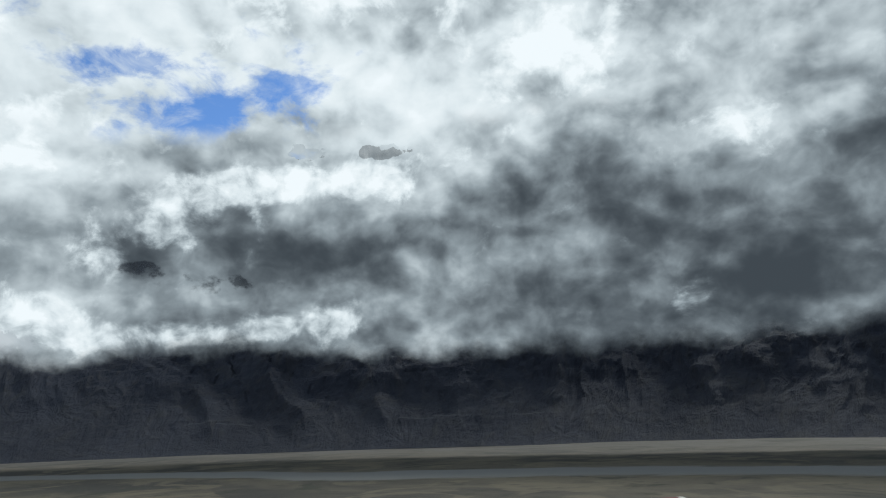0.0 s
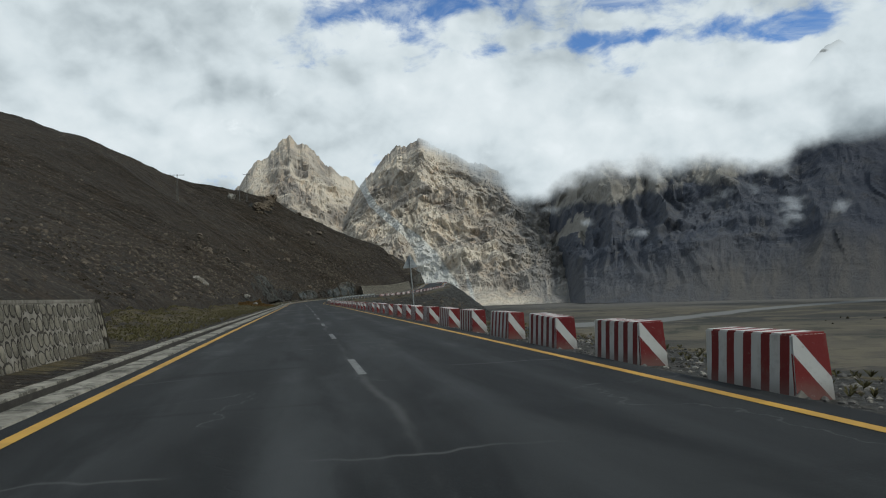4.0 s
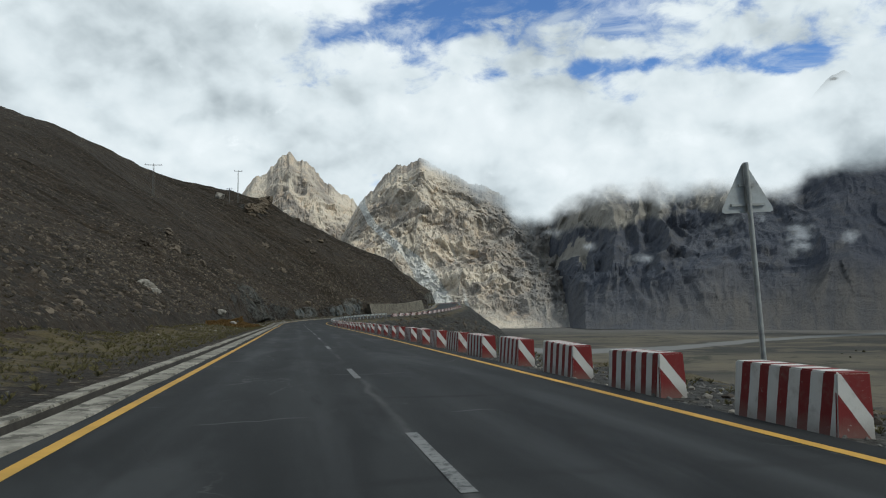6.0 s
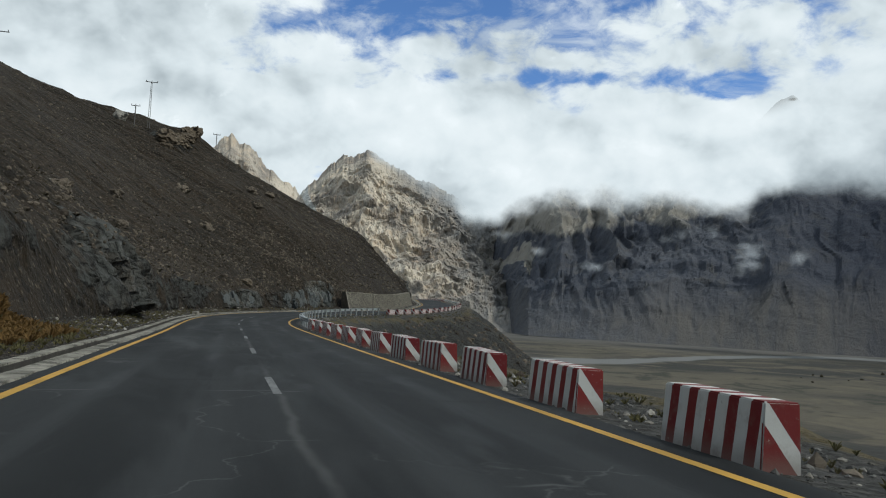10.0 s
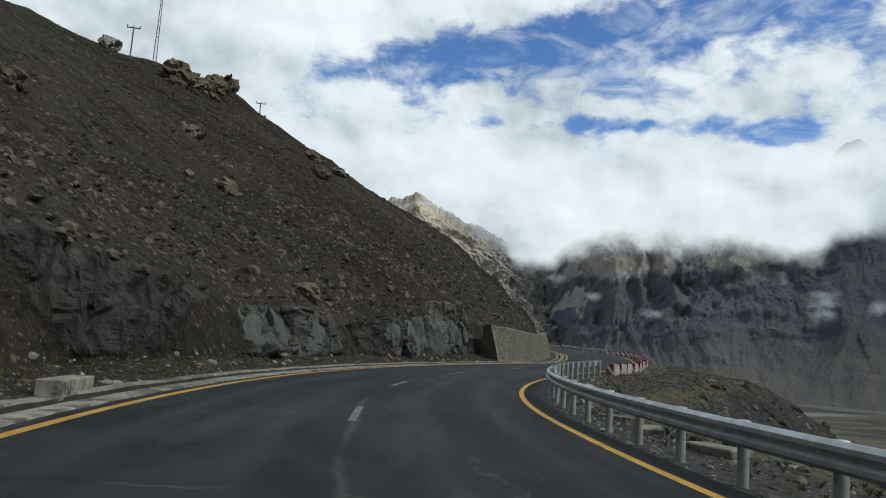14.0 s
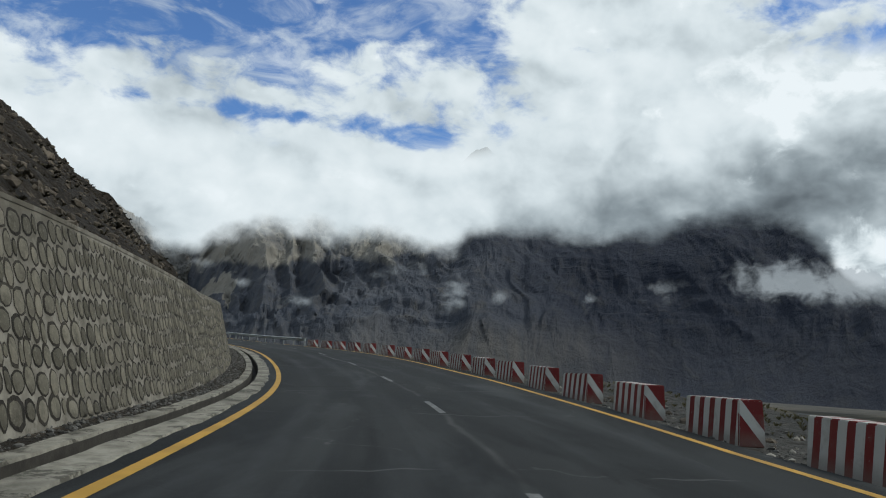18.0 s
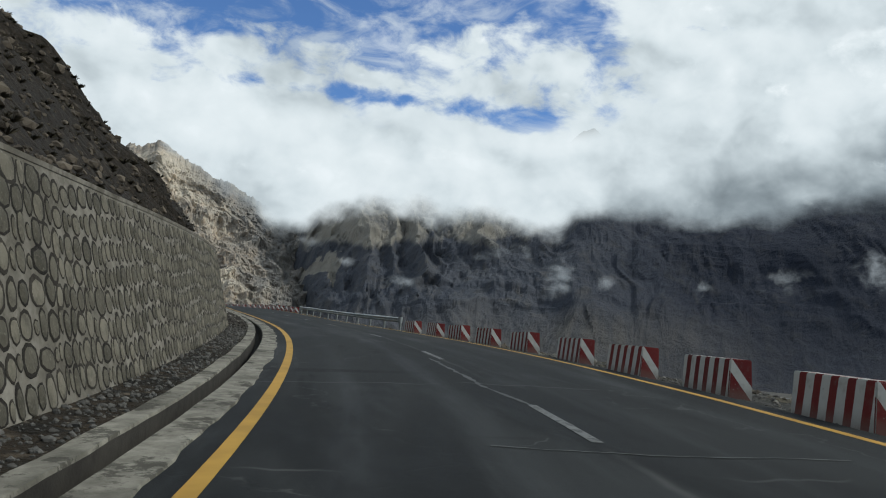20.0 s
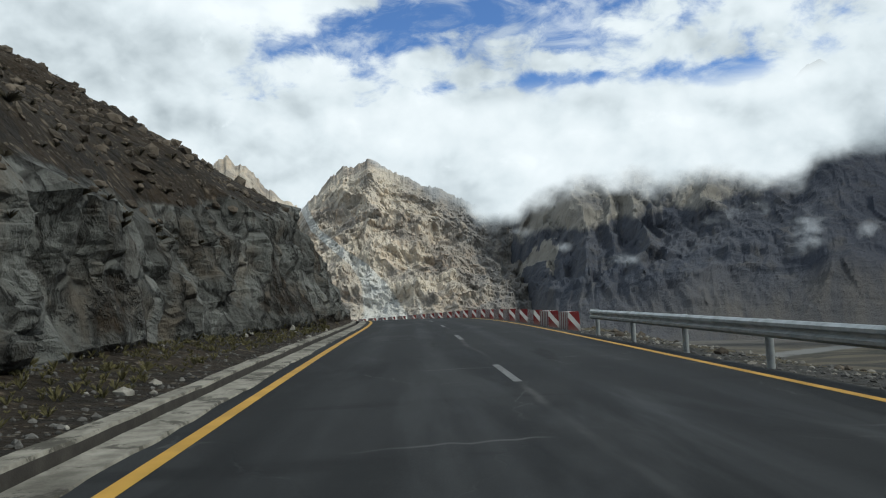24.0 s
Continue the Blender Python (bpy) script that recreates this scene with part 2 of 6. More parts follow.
def widen(s):
    return HALF + table(s, [(232, 0), (250, 0.22), (285, 0.2), (300, 0.05), (310, 0)])


def left_edge(s):
    """Distance of the yellow line on the hill side from the centre."""
    return widen(s) + table(s, [(300, 0), (312, 0.08)])


def bank(s):
    return table(s, [(300, 0), (316, 0.045), (330, 0.045), (342, 0.028), (356, 0.018), (376, 0)])


def normal_at(s):
    dx, dy = CX(s + 0.5) - CX(s - 0.5), CY(s + 0.5) - CY(s - 0.5)
    n = np.hypot(dx, dy)
    return dy / n, -dx / n


def place(s, d, h=0.0):
    """World place at station s, d metres right of the centre, h above the road's plane."""
    nx, ny = normal_at(s)
    return np.stack(np.broadcast_arrays(CX(s) + nx * d, CY(s) + ny * d, CZ(s) + bank(s) * np.clip(d, -8, 9) + h), -1)


def heading(s):
    """Turn about z that lays +y along the road."""
    nx, ny = normal_at(s)
    return math.atan2(ny, nx)


# ---------------------------------------------------------------- numpy noise
def hash3(i, j, k, seed):
    v = (i * 374761393 + j * 668265263 + k * 2147483647 + seed * 1274126177) & 0xFFFFFFFF
    v = ((v ^ (v >> 13)) * 1274126177) & 0xFFFFFFFF
    v = v ^ (v >> 16)
    return (v & 0xFFFFFF) / float(0xFFFFFF)


def vnoise(p, seed=0):
    """Value noise in -1..1 at points p (n, 3)."""
    i = np.floor(p).astype(np.int64)
    f = p - i
    f = f * f * f * (f * (f * 6 - 15) + 10)
    out = 0
    for a in (0, 1):
        for b in (0, 1):
            for c in (0, 1):
                w = (f[..., 0] if a else 1 - f[..., 0]) * (f[..., 1] if b else 1 - f[..., 1]) * (f[..., 2] if c else 1 - f[..., 2])
                out = out + w * hash3(i[..., 0] + a, i[..., 1] + b, i[..., 2] + c, seed)
    return out * 2 - 1


def fbm(p, octaves=5, gain=0.5, seed=0, ridged=False):
    out, amp, total = 0, 1.0, 0.0
    for o in range(octaves):
        n = vnoise(p * 2.03**o + 17.3 * o, seed + o)
        if ridged:
            n = 1 - 2 * np.abs(n)
        out, total, amp = out + amp * n, total + amp, amp * gain
    return out / total


def facets(p, seed=0):
    """Broken-rock relief: each cell is a tilted plane; in about -1..1."""
    i = np.floor(p).astype(np.int64)
    best, val = np.full(p.shape[:-1], 9e9), np.zeros(p.shape[:-1])
    for a in (-1, 0, 1):
        for b in (-1, 0, 1):
            for c in (-1, 0, 1):
                k = i + (a, b, c)
                h = [hash3(k[..., 0], k[..., 1], k[..., 2], seed + m) for m in range(7)]
                cell = k + np.stack(h[:3], -1)
                off = p - cell
                d2 = (off**2).sum(-1)
                v = (h[3] - 0.5) * 1.4 + off[..., 0] * (h[4] - 0.5) * 2 + off[..., 1] * (h[5] - 0.5) * 2 + off[..., 2] * (h[6] - 0.5) * 2
                near = d2 < best
                best, val = np.where(near, d2, best), np.where(near, v, val)
    return val


def blocks(p, seed=0):
    """Jointed rock: bulging tilted blocks that meet in sharp valleys; in about -1..1."""
    i = np.floor(p).astype(np.int64)
    best = np.full(p.shape[:-1], -9e9)
    for a in (-1, 0, 1):
        for b in (-1, 0, 1):
            for c in (-1, 0, 1):
                k = i + (a, b, c)
                h = [hash3(k[..., 0], k[..., 1], k[..., 2], seed + m) for m in range(7)]
                off = p - k - np.stack(h[:3], -1)
                v = h[3] * 0.9 + off[..., 0] * (h[4] - 0.5) * 1.6 + off[..., 1] * (h[5] - 0.5) * 1.2 + off[..., 2] * (h[6] - 0.35) * 1.4 - 0.75 * np.abs(off).sum(-1)
                best = np.maximum(best, v)
    return (best - 0.15) * 1.9


# ---------------------------------------------------------------- mesh helpers
def mesh_of(name, verts, faces, mats=(), smooth=True, uv=None, attrs=None, index=None):
    me = bpy.data.meshes.new(name)
    verts = np.asarray(verts, np.float32).reshape(-1, 3)
    faces = np.asarray(faces, np.int32)
    me.vertices.add(len(verts))
    me.vertices.foreach_set("co", verts.ravel())
    k = faces.shape[1]
    me.loops.add(faces.size)
    me.polygons.add(len(faces))
    me.loops.foreach_set("vertex_index", faces.ravel())
    me.polygons.foreach_set("loop_start", np.arange(0, faces.size, k, dtype=np.int32))
    me.polygons.foreach_set("use_smooth", np.full(len(faces), bool(smooth)))
    for m in mats:
        me.materials.append(m)
    if index is not None:
        me.polygons.foreach_set("material_index", np.asarray(index, np.int32))
    if uv is not None:
        layer = me.uv_layers.new(name="plan")
        layer.data.foreach_set("uv", np.asarray(uv, np.float32).reshape(-1, 2)[faces.ravel()].ravel())
    for key, vals in (attrs or {}).items():
        at = me.attributes.new(key, "FLOAT", "POINT")
        at.data.foreach_set("value", np.asarray(vals, np.float32).ravel())
    me.update(calc_edges=True)
    me.validate()
    return me


def grid_faces(rows, cols, flip=False):
    a = (np.arange(rows - 1)[:, None] * cols + np.arange(cols - 1)[None]).ravel()
    q = np.stack([a, a + 1, a + cols + 1, a + cols], 1)
    return q[:, ::-1] if flip else q


def part(name, me, parent, label=""):
    """Links a mesh as one part under a thing or a part."""
    ob = new(name, me)
    ob.parent = parent
    return tagged(ob, label) if label else ob


def loft(stations, section, mats, name, closed=False, bands=None):
    """Sweeps a section of (d, h) points, or a function of the station, along the road."""
    s = np.asarray(stations, float)
    rows = []
    for v in s:
        sec = np.array(section(v) if callable(section) else section, float)
        if closed:
            sec = np.vstack([sec, sec[:1]])
        rows.append(place(np.full(len(sec), v), sec[:, 0], sec[:, 1]))
    rows = np.array(rows)
    n = rows.shape[1]
    sec0 = np.array(section(s[0]) if callable(section) else section, float)
    if closed:
        sec0 = np.vstack([sec0, sec0[:1]])
    uv = np.stack(np.broadcast_arrays(sec0[None, :, 0], s[:, None]), -1)
    index = None if bands is None else np.tile(bands, len(s) - 1)
    return mesh_of(name, rows, grid_faces(len(s), n, flip=False), mats, smooth=False, uv=uv, index=index)


def lump(seed, rough=0.3, flat=0.75):
    """An angular stone of radius about 1: verts and triangles."""
    bm = bmesh.new()
    bmesh.ops.create_icosphere(bm, subdivisions=4, radius=1)
    v = np.array([x.co[:] for x in bm.verts])
    f = np.array([[x.index for x in q.verts] for q in bm.faces])
    bm.free()
    v = v * (1 + rough * facets(v * 1.1 + seed * 7.7, seed) + 0.10 * facets(v * 3.1 + seed, seed + 1) + 0.05 * fbm(v * 5 + seed, 3, seed=seed))[:, None]
    v[:, 2] *= flat
    return v, f


def scatter(name, shapes, at, size, mats, seed=0, squash=1.0, smooth=False):
    """Many copies of a few shapes, turned and sized at random, in one mesh."""
    r = np.random.RandomState(seed)
    vs, fs, base = [], [], 0
    for p, z in zip(at, size):
        v, f = shapes[r.randint(len(shapes))]
        a = r.rand() * 6.283
        c, q = math.cos(a), math.sin(a)
        w = v * z * (0.75 + 0.5 * r.rand(3))
        w = np.stack([w[:, 0] * c - w[:, 1] * q, w[:, 0] * q + w[:, 1] * c, w[:, 2] * squash], 1) + p
        vs.append(w)
        fs.append(f + base)
        base += len(v)
    return mesh_of(name, np.concatenate(vs), np.concatenate(fs), mats, smooth)


# ---------------------------------------------------------------- materials
def build_asphalt(net, bsdf, geo):
    uv = net.add("ShaderNodeUVMap", uv_map="plan").outputs[0]
    pos = geo.outputs["Position"]
    sep = net.add("ShaderNodeSeparateXYZ")
    net.link(uv, sep.inputs[0])
    d = sep.outputs[0]
    grain = net.noise(pos, 60, 3, 0.6)
    blot = net.noise(net.vmath("MULTIPLY", uv, (1.0, 0.22, 1)), 0.7, 5, 0.6, 0.6)
    streak = net.noise(net.vmath("MULTIPLY", uv, (1.0, 0.03, 1)), 1.6, 4, 0.6)
    cross = net.noise(net.vmath("MULTIPLY", uv, (0.12, 1.0, 1)), 0.9, 3, 0.5)
    lane = net.math("ABSOLUTE", net.math("SUBTRACT", net.math("ABSOLUTE", d), 1.8))
    track = net.span(net.math("ABSOLUTE", net.math("SUBTRACT", lane, 0.75)), 0.0, 0.5, 1.0, 0.0)
    c = net.mix(net.span(blot, 0.40, 0.64), (0.0085, 0.0096, 0.0104), (0.029, 0.0312, 0.033))
    c = net.mix(net.math("MULTIPLY", track, net.span(streak, 0.3, 0.7, 0.1, 0.75)), c, (0.040, 0.043, 0.0455))
    c = net.mix(net.span(cross, 0.62, 0.72, 0.0, 0.6), c, (0.011, 0.012, 0.013))
    slick = net.noise(net.vmath("MULTIPLY", uv, (0.55, 0.09, 1)), 1.0, 5, 0.6, 0.4)
    c = net.mix(net.span(slick, 0.52, 0.66, 0.0, 0.55), c, (0.047, 0.0505, 0.053))
    c = net.mix(net.span(slick, 0.32, 0.42, 0.6, 0.0), c, (0.009, 0.010, 0.011))
    twist = net.add("ShaderNodeTexNoise")
    net.link(net.vmath("MULTIPLY", uv, (1, 1, 0)), twist.inputs["Vector"])
    twist.inputs["Scale"].default_value, twist.inputs["Detail"].default_value = 0.8, 6.0
    warped = net.vmath("ADD", uv, net.vmath("MULTIPLY", twist.outputs["Color"], (2.2, 2.6, 0)))
    crack = net.voronoi(net.vmath("MULTIPLY", warped, (0.22, 0.13, 1)), 1.0, "DISTANCE_TO_EDGE")
    line = net.span(crack.outputs["Distance"], 0.0, 0.006, 1.0, 0.0)
    c = net.mix(net.math("MULTIPLY", line, net.span(blot, 0.48, 0.62, 0.0, 0.42)), c, (0.11, 0.11, 0.11))
    wob = net.noise(net.vmath("MULTIPLY", uv, (0.5, 0.02, 1)), 1.3, 3, 0.5)
    far = net.math("FRACT", net.math("ADD", net.math("DIVIDE", sep.outputs[1], 6.7), net.math("MULTIPLY", wob, 0.22)))
    seam = net.span(net.math("ABSOLUTE", net.math("SUBTRACT", far, 0.5)), 0.0, 0.009, 1.0, 0.0)
    worn = net.span(net.noise(net.vmath("MULTIPLY", uv, (0.45, 0.14, 1)), 1.0, 2, 0.5), 0.50, 0.60, 0.0, 0.5)
    joint = net.math("ABSOLUTE", net.math("ADD", d, net.math("MULTIPLY", net.math("SUBTRACT", net.noise(net.vmath("MULTIPLY", uv, (0, 0.25, 1)), 1.0, 4, 0.6), 0.5), 0.55)))
    c = net.mix(net.math("MULTIPLY", net.span(joint, 0.0, 0.10, 1.0, 0.0), net.span(blot, 0.40, 0.62, 0.0, 0.45)), c, (0.10, 0.10, 0.10))
    c = net.mix(net.math("MULTIPLY", seam, worn), c, (0.12, 0.12, 0.12))
    c = net.mix(net.span(grain, 0.55, 0.8, 0.0, 0.40), c, (0.066, 0.067, 0.067))
    net.link(c, bsdf.inputs["Base Color"])
    bsdf.inputs["Specular IOR Level"].default_value = 0.12
    net.link(net.span(blot, 0.3, 0.7, 0.66, 0.88), bsdf.inputs["Roughness"])
    net.link(net.bump(net.math("ADD", grain, net.math("MULTIPLY", line, -0.6)), 0.35, 0.006), bsdf.inputs["Normal"])


def build_paint(color, wear_color, wear):
    def build(net, bsdf, geo):
        pos = geo.outputs["Position"]
        n = net.noise(pos, 9, 6, 0.7)
        m = net.noise(pos, 1.1, 3, 0.6)
        c = net.mix(net.span(m, 0.3, 0.7), color, tuple(x * 0.72 for x in color))
        c = net.mix(net.span(n, 0.56 - wear, 0.74 - wear), c, wear_color)
        net.link(c, bsdf.inputs["Base Color"])
        bsdf.inputs["Roughness"].default_value = 0.7
        net.link(net.bump(n, 0.2, 0.004), bsdf.inputs["Normal"])
    return build


def build_concrete(a, b, dirt=(0.12, 0.11, 0.095), moss=0.0):
    def build(net, bsdf, geo):
        pos = geo.outputs["Position"]
        n = net.noise(pos, 3.5, 7, 0.65)
        m = net.noise(pos, 0.5, 4, 0.6)
        g = net.noise(pos, 40, 3, 0.6)
        c = net.mix(net.span(n, 0.3, 0.7), a, b)
        c = net.mix(net.span(m, 0.45, 0.7, 0.0, 0.6), c, dirt)
        if moss:
            c = net.mix(net.span(net.noise(pos, 1.5, 8, 0.72), 0.52, 0.58, 0.0, moss), c, dirt)
        net.link(c, bsdf.inputs["Base Color"])
        net.link(net.bump(net.math("ADD", n, net.math("MULTIPLY", g, 0.3)), 0.5, 0.02), bsdf.inputs["Normal"])
    return build


def build_hill(net, bsdf, geo, grey=0.0):
    """Scree slope with bare rock where the slope was cut, and dry grass on the verge."""
    pos = geo.outputs["Position"]
    rock = net.add("ShaderNodeAttribute", attribute_name="rock").outputs["Fac"]
    grass = net.add("ShaderNodeAttribute", attribute_name="grass").outputs["Fac"]
    wide = net.noise(pos, 0.09, 5, 0.6, 0.4)
    mid = net.noise(pos, 0.7, 6, 0.62)
    fine = net.noise(pos, 7, 5, 0.65)
    cell = net.voronoi(pos, 2.6)
    small = net.voronoi(pos, 8.0)
    earth = net.add("ShaderNodeAttribute", attribute_name="earth").outputs["Fac"]
    c = net.mix(net.span(wide, 0.36, 0.64), (0.0150, 0.0104, 0.0056), (0.0280, 0.0192, 0.0108))
    c = net.mix(net.span(mid, 0.42, 0.62, 0.0, 0.75), c, (0.0128, 0.0098, 0.0050))
    c = net.mix(net.span(fine, 0.52, 0.72, 0.0, 0.65), c, (0.072, 0.051, 0.032))
    tone = net.add("ShaderNodeSeparateColor")
    net.link(small.outputs["Color"], tone.inputs[0])
    c = net.mix(net.math("MULTIPLY", net.span(tone.outputs[0], 0.72, 0.9), net.span(small.outputs["Distance"], 0.25, 0.4, 0.8, 0.0)), c, (0.135, 0.116, 0.092))
    patchy = net.add("ShaderNodeSeparateColor")
    net.link(cell.outputs["Color"], patchy.inputs[0])
    c = net.mix(net.span(patchy.outputs[0], 0.42, 0.05, 0.0, 0.85), c, (0.0075, 0.0058, 0.0036))
    c = net.mix(net.math("MULTIPLY", net.span(patchy.outputs[1], 0.62, 0.92), net.span(cell.outputs["Distance"], 0.10, 0.42, 0.8, 0.0)), c, (0.150, 0.120, 0.088))
    c = net.mix(net.math("MULTIPLY", earth, 0.92), c, net.mix(net.span(fine, 0.35, 0.7), (0.0070, 0.0056, 0.0044), (0.032, 0.0245, 0.0182)))
    tilt = net.add("ShaderNodeMapping")
    net.link(pos, tilt.inputs[0])
    tilt.inputs["Rotation"].default_value = (0.35, 0.25, 0)
    tilt.inputs["Scale"].default_value = (1, 1, 0.6)
    tilted = tilt.outputs[0]
    strata = net.noise(tilted, 1.5, 8, 0.66, 0.8)
    slabs = net.voronoi(tilted, 0.75)
    hue = net.add("ShaderNodeSeparateColor")
    net.link(slabs.outputs["Color"], hue.inputs[0])
    rk = net.mix(net.span(strata, 0.36, 0.66), (0.020, 0.019, 0.017), (0.055, 0.056, 0.052))
    rk = net.mix(net.span(hue.outputs[0], 0.45, 0.95, 0.0, 0.75), rk, (0.052, 0.055, 0.052))
    rk = net.mix(net.span(hue.outputs[1], 0.6, 0.9, 0.0, 0.7), rk, (0.038, 0.029, 0.021))
    rk = net.mix(net.span(mid, 0.5, 0.72, 0.0, 0.65), rk, (0.034, 0.026, 0.018))
    rk = net.mix(net.span(fine, 0.55, 0.8, 0.0, 0.35), rk, (0.12, 0.12, 0.11))
    edge = net.voronoi(net.vmath("ADD", tilted, net.vmath("MULTIPLY", net.vmath("SUBTRACT", strata, (0.5, 0.5, 0.5)), (0.9, 0.9, 0.3))), 0.95, "DISTANCE_TO_EDGE")
    rk = net.mix(net.span(edge.outputs["Distance"], 0.0, 0.045, 0.7, 0.0), rk, (0.020, 0.019, 0.018))
    sharp = net.span(net.math("ADD", rock, net.math("MULTIPLY", net.math("SUBTRACT", mid, 0.5), 0.9)), 0.4, 0.6)
    fresh = net.add("ShaderNodeAttribute", attribute_name="fresh").outputs["Fac"]
    rk = net.mix(net.math("MULTIPLY", fresh, net.span(strata, 0.30, 0.62, 0.35, 1.0)), rk, net.mix(net.span(mid, 0.5, 0.66, 0.0, 0.6), net.mix(net.span(hue.outputs[2], 0.2, 0.8), (0.078, 0.080, 0.074), (0.165, 0.170, 0.160)), (0.115, 0.092, 0.066)))
    rk = net.mix(net.math("MULTIPLY", net.span(edge.outputs["Distance"], 0.0, 0.035, 0.8, 0.0), fresh), rk, (0.022, 0.021, 0.019))
    c = net.mix(sharp, c, rk)
    if grey:
        c = net.mix(grey, c, net.mix(net.span(fine, 0.38, 0.68), (0.020, 0.0205, 0.0200), (0.082, 0.083, 0.080)))
    gr = net.mix(net.span(fine, 0.3, 0.7), (0.060, 0.048, 0.022), (0.105, 0.082, 0.034))
    g = net.span(net.math("ADD", grass, net.math("MULTIPLY", net.math("SUBTRACT", mid, 0.5), 1.6)), 0.45, 0.7)
    c = net.mix(net.math("MULTIPLY", g, 0.8), c, gr)
    net.link(c, bsdf.inputs["Base Color"])
    bsdf.inputs["Roughness"].default_value = 0.92
    h = net.math("ADD", net.math("MULTIPLY", mid, 1.2), net.math("MULTIPLY", fine, 0.35))
    h = net.math("SUBTRACT", h, net.math("MULTIPLY", cell.outputs["Distance"], 0.35))
    crag = net.math("ADD", net.math("MULTIPLY", strata, 0.9), net.math("MULTIPLY", hue.outputs[1], 0.5))
    crag = net.math("ADD", crag, net.span(edge.outputs["Distance"], 0.0, 0.08, 0.0, 0.8))
    h = net.math("ADD", h, net.math("MULTIPLY", sharp, crag))
    net.link(net.bump(h, 0.9, 0.28), bsdf.inputs["Normal"])


def build_mountain(lit, dark, warm, relief=22.0, rills=0.55, pale_color=(0.66, 0.645, 0.60), rock_haze_shade_color=(0.17, 0.165, 0.16), blend=0.5):
    def build(net, bsdf, geo):
        pos = geo.outputs["Position"]
        pale = net.add("ShaderNodeAttribute", attribute_name="pale").outputs["Fac"]
        a = net.noise(net.vmath("MULTIPLY", pos, (1, 1, 0.55)), 0.004, 9, 0.62, 0.8)
        b = net.noise(net.vmath("MULTIPLY", pos, (1, 1, 0.35)), 0.016, 8, 0.66, 1.2)
        flow = net.add("ShaderNodeCombineXYZ")
        net.link(net.add("ShaderNodeAttribute", attribute_name="arc").outputs["Fac"], flow.inputs[0])
        net.link(net.math("MULTIPLY", net.add("ShaderNodeAttribute", attribute_name="run").outputs["Fac"], 0.12), flow.inputs[1])
        rill = net.noise(flow.outputs[0], 0.036, 6, 0.60, 0.6)
        g = net.noise(pos, 0.08, 6, 0.65)
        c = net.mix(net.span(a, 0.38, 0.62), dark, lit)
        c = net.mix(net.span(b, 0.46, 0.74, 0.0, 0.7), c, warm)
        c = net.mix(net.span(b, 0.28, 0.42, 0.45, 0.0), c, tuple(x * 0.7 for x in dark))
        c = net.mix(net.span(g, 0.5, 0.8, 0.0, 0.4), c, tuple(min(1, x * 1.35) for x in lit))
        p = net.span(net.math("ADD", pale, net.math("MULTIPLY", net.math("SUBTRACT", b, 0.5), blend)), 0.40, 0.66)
        # Cloud shade over the right part of the range, multiplied into the colour.
        cloud_shade = net.add("ShaderNodeAttribute", attribute_name="cloud_shade").outputs["Fac"]
        c = net.mix(cloud_shade, c, (0.41, 0.44, 0.52), "MULTIPLY")
        # Grey of the flank and talus, with shade and haze painted in.
        rock_haze_shade = net.add("ShaderNodeAttribute", attribute_name="rock_haze_shade").outputs["Fac"]
        c = net.mix(net.math("MULTIPLY", rock_haze_shade, net.span(rill, 0.35, 0.62, 0.55, 1.0)), c, rock_haze_shade_color)
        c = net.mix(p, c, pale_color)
        net.link(c, bsdf.inputs["Base Color"])
        c = net.mix(net.span(rill, 0.52, 0.70, 0.0, rills), c, tuple(min(1, x * 1.5) for x in lit))
        c = net.mix(net.span(rill, 0.32, 0.46, 0.5, 0.0), c, tuple(x * 0.6 for x in dark))
        h = net.math("ADD", net.math("ADD", b, net.math("MULTIPLY", g, 0.35)), net.math("MULTIPLY", rill, 0.8))
        net.link(net.bump(h, 0.8, relief), bsdf.inputs["Normal"])
        bsdf.inputs["Specular IOR Level"].default_value = 0.1
    return build


def build_valley(net, bsdf, geo):
    pos = geo.outputs["Position"]
    river = net.add("ShaderNodeAttribute", attribute_name="river").outputs["Fac"]
    a = net.noise(net.vmath("MULTIPLY", pos, (1, 1, 0)), 0.0035, 7, 0.6, 0.8)
    b = net.noise(pos, 0.03, 7, 0.65)
    c = net.mix(net.span(a, 0.38, 0.62), (0.030, 0.029, 0.026), (0.090, 0.078, 0.057))
    t = net.noise(net.vmath("MULTIPLY", pos, (1, 1, 0)), 0.009, 6, 0.6, 1.5)
    c = net.mix(net.span(t, 0.52, 0.60, 0.0, 0.7), c, (0.115, 0.098, 0.068))
    c = net.mix(net.span(t, 0.36, 0.43, 0.8, 0.0), c, (0.022, 0.025, 0.018))
    c = net.mix(net.span(b, 0.55, 0.72, 0.0, 0.8), c, (0.020, 0.023, 0.014))
    fan = net.add("ShaderNodeAttribute", attribute_name="fan").outputs["Fac"]
    c = net.mix(net.math("MULTIPLY", fan, net.span(t, 0.35, 0.60, 0.55, 1.0)), c, (0.105, 0.100, 0.095))
    braid = net.noise(net.vmath("MULTIPLY", pos, (1, 0.4, 0)), 0.02, 6, 0.65, 0.5)
    r = net.span(net.math("ADD", river, net.math("MULTIPLY", net.math("SUBTRACT", braid, 0.5), 0.8)), 0.4, 0.7)
    c = net.mix(r, c, (0.155, 0.157, 0.155))
    net.link(c, bsdf.inputs["Base Color"])
    net.link(net.bump(b, 0.6, 3.0), bsdf.inputs["Normal"])


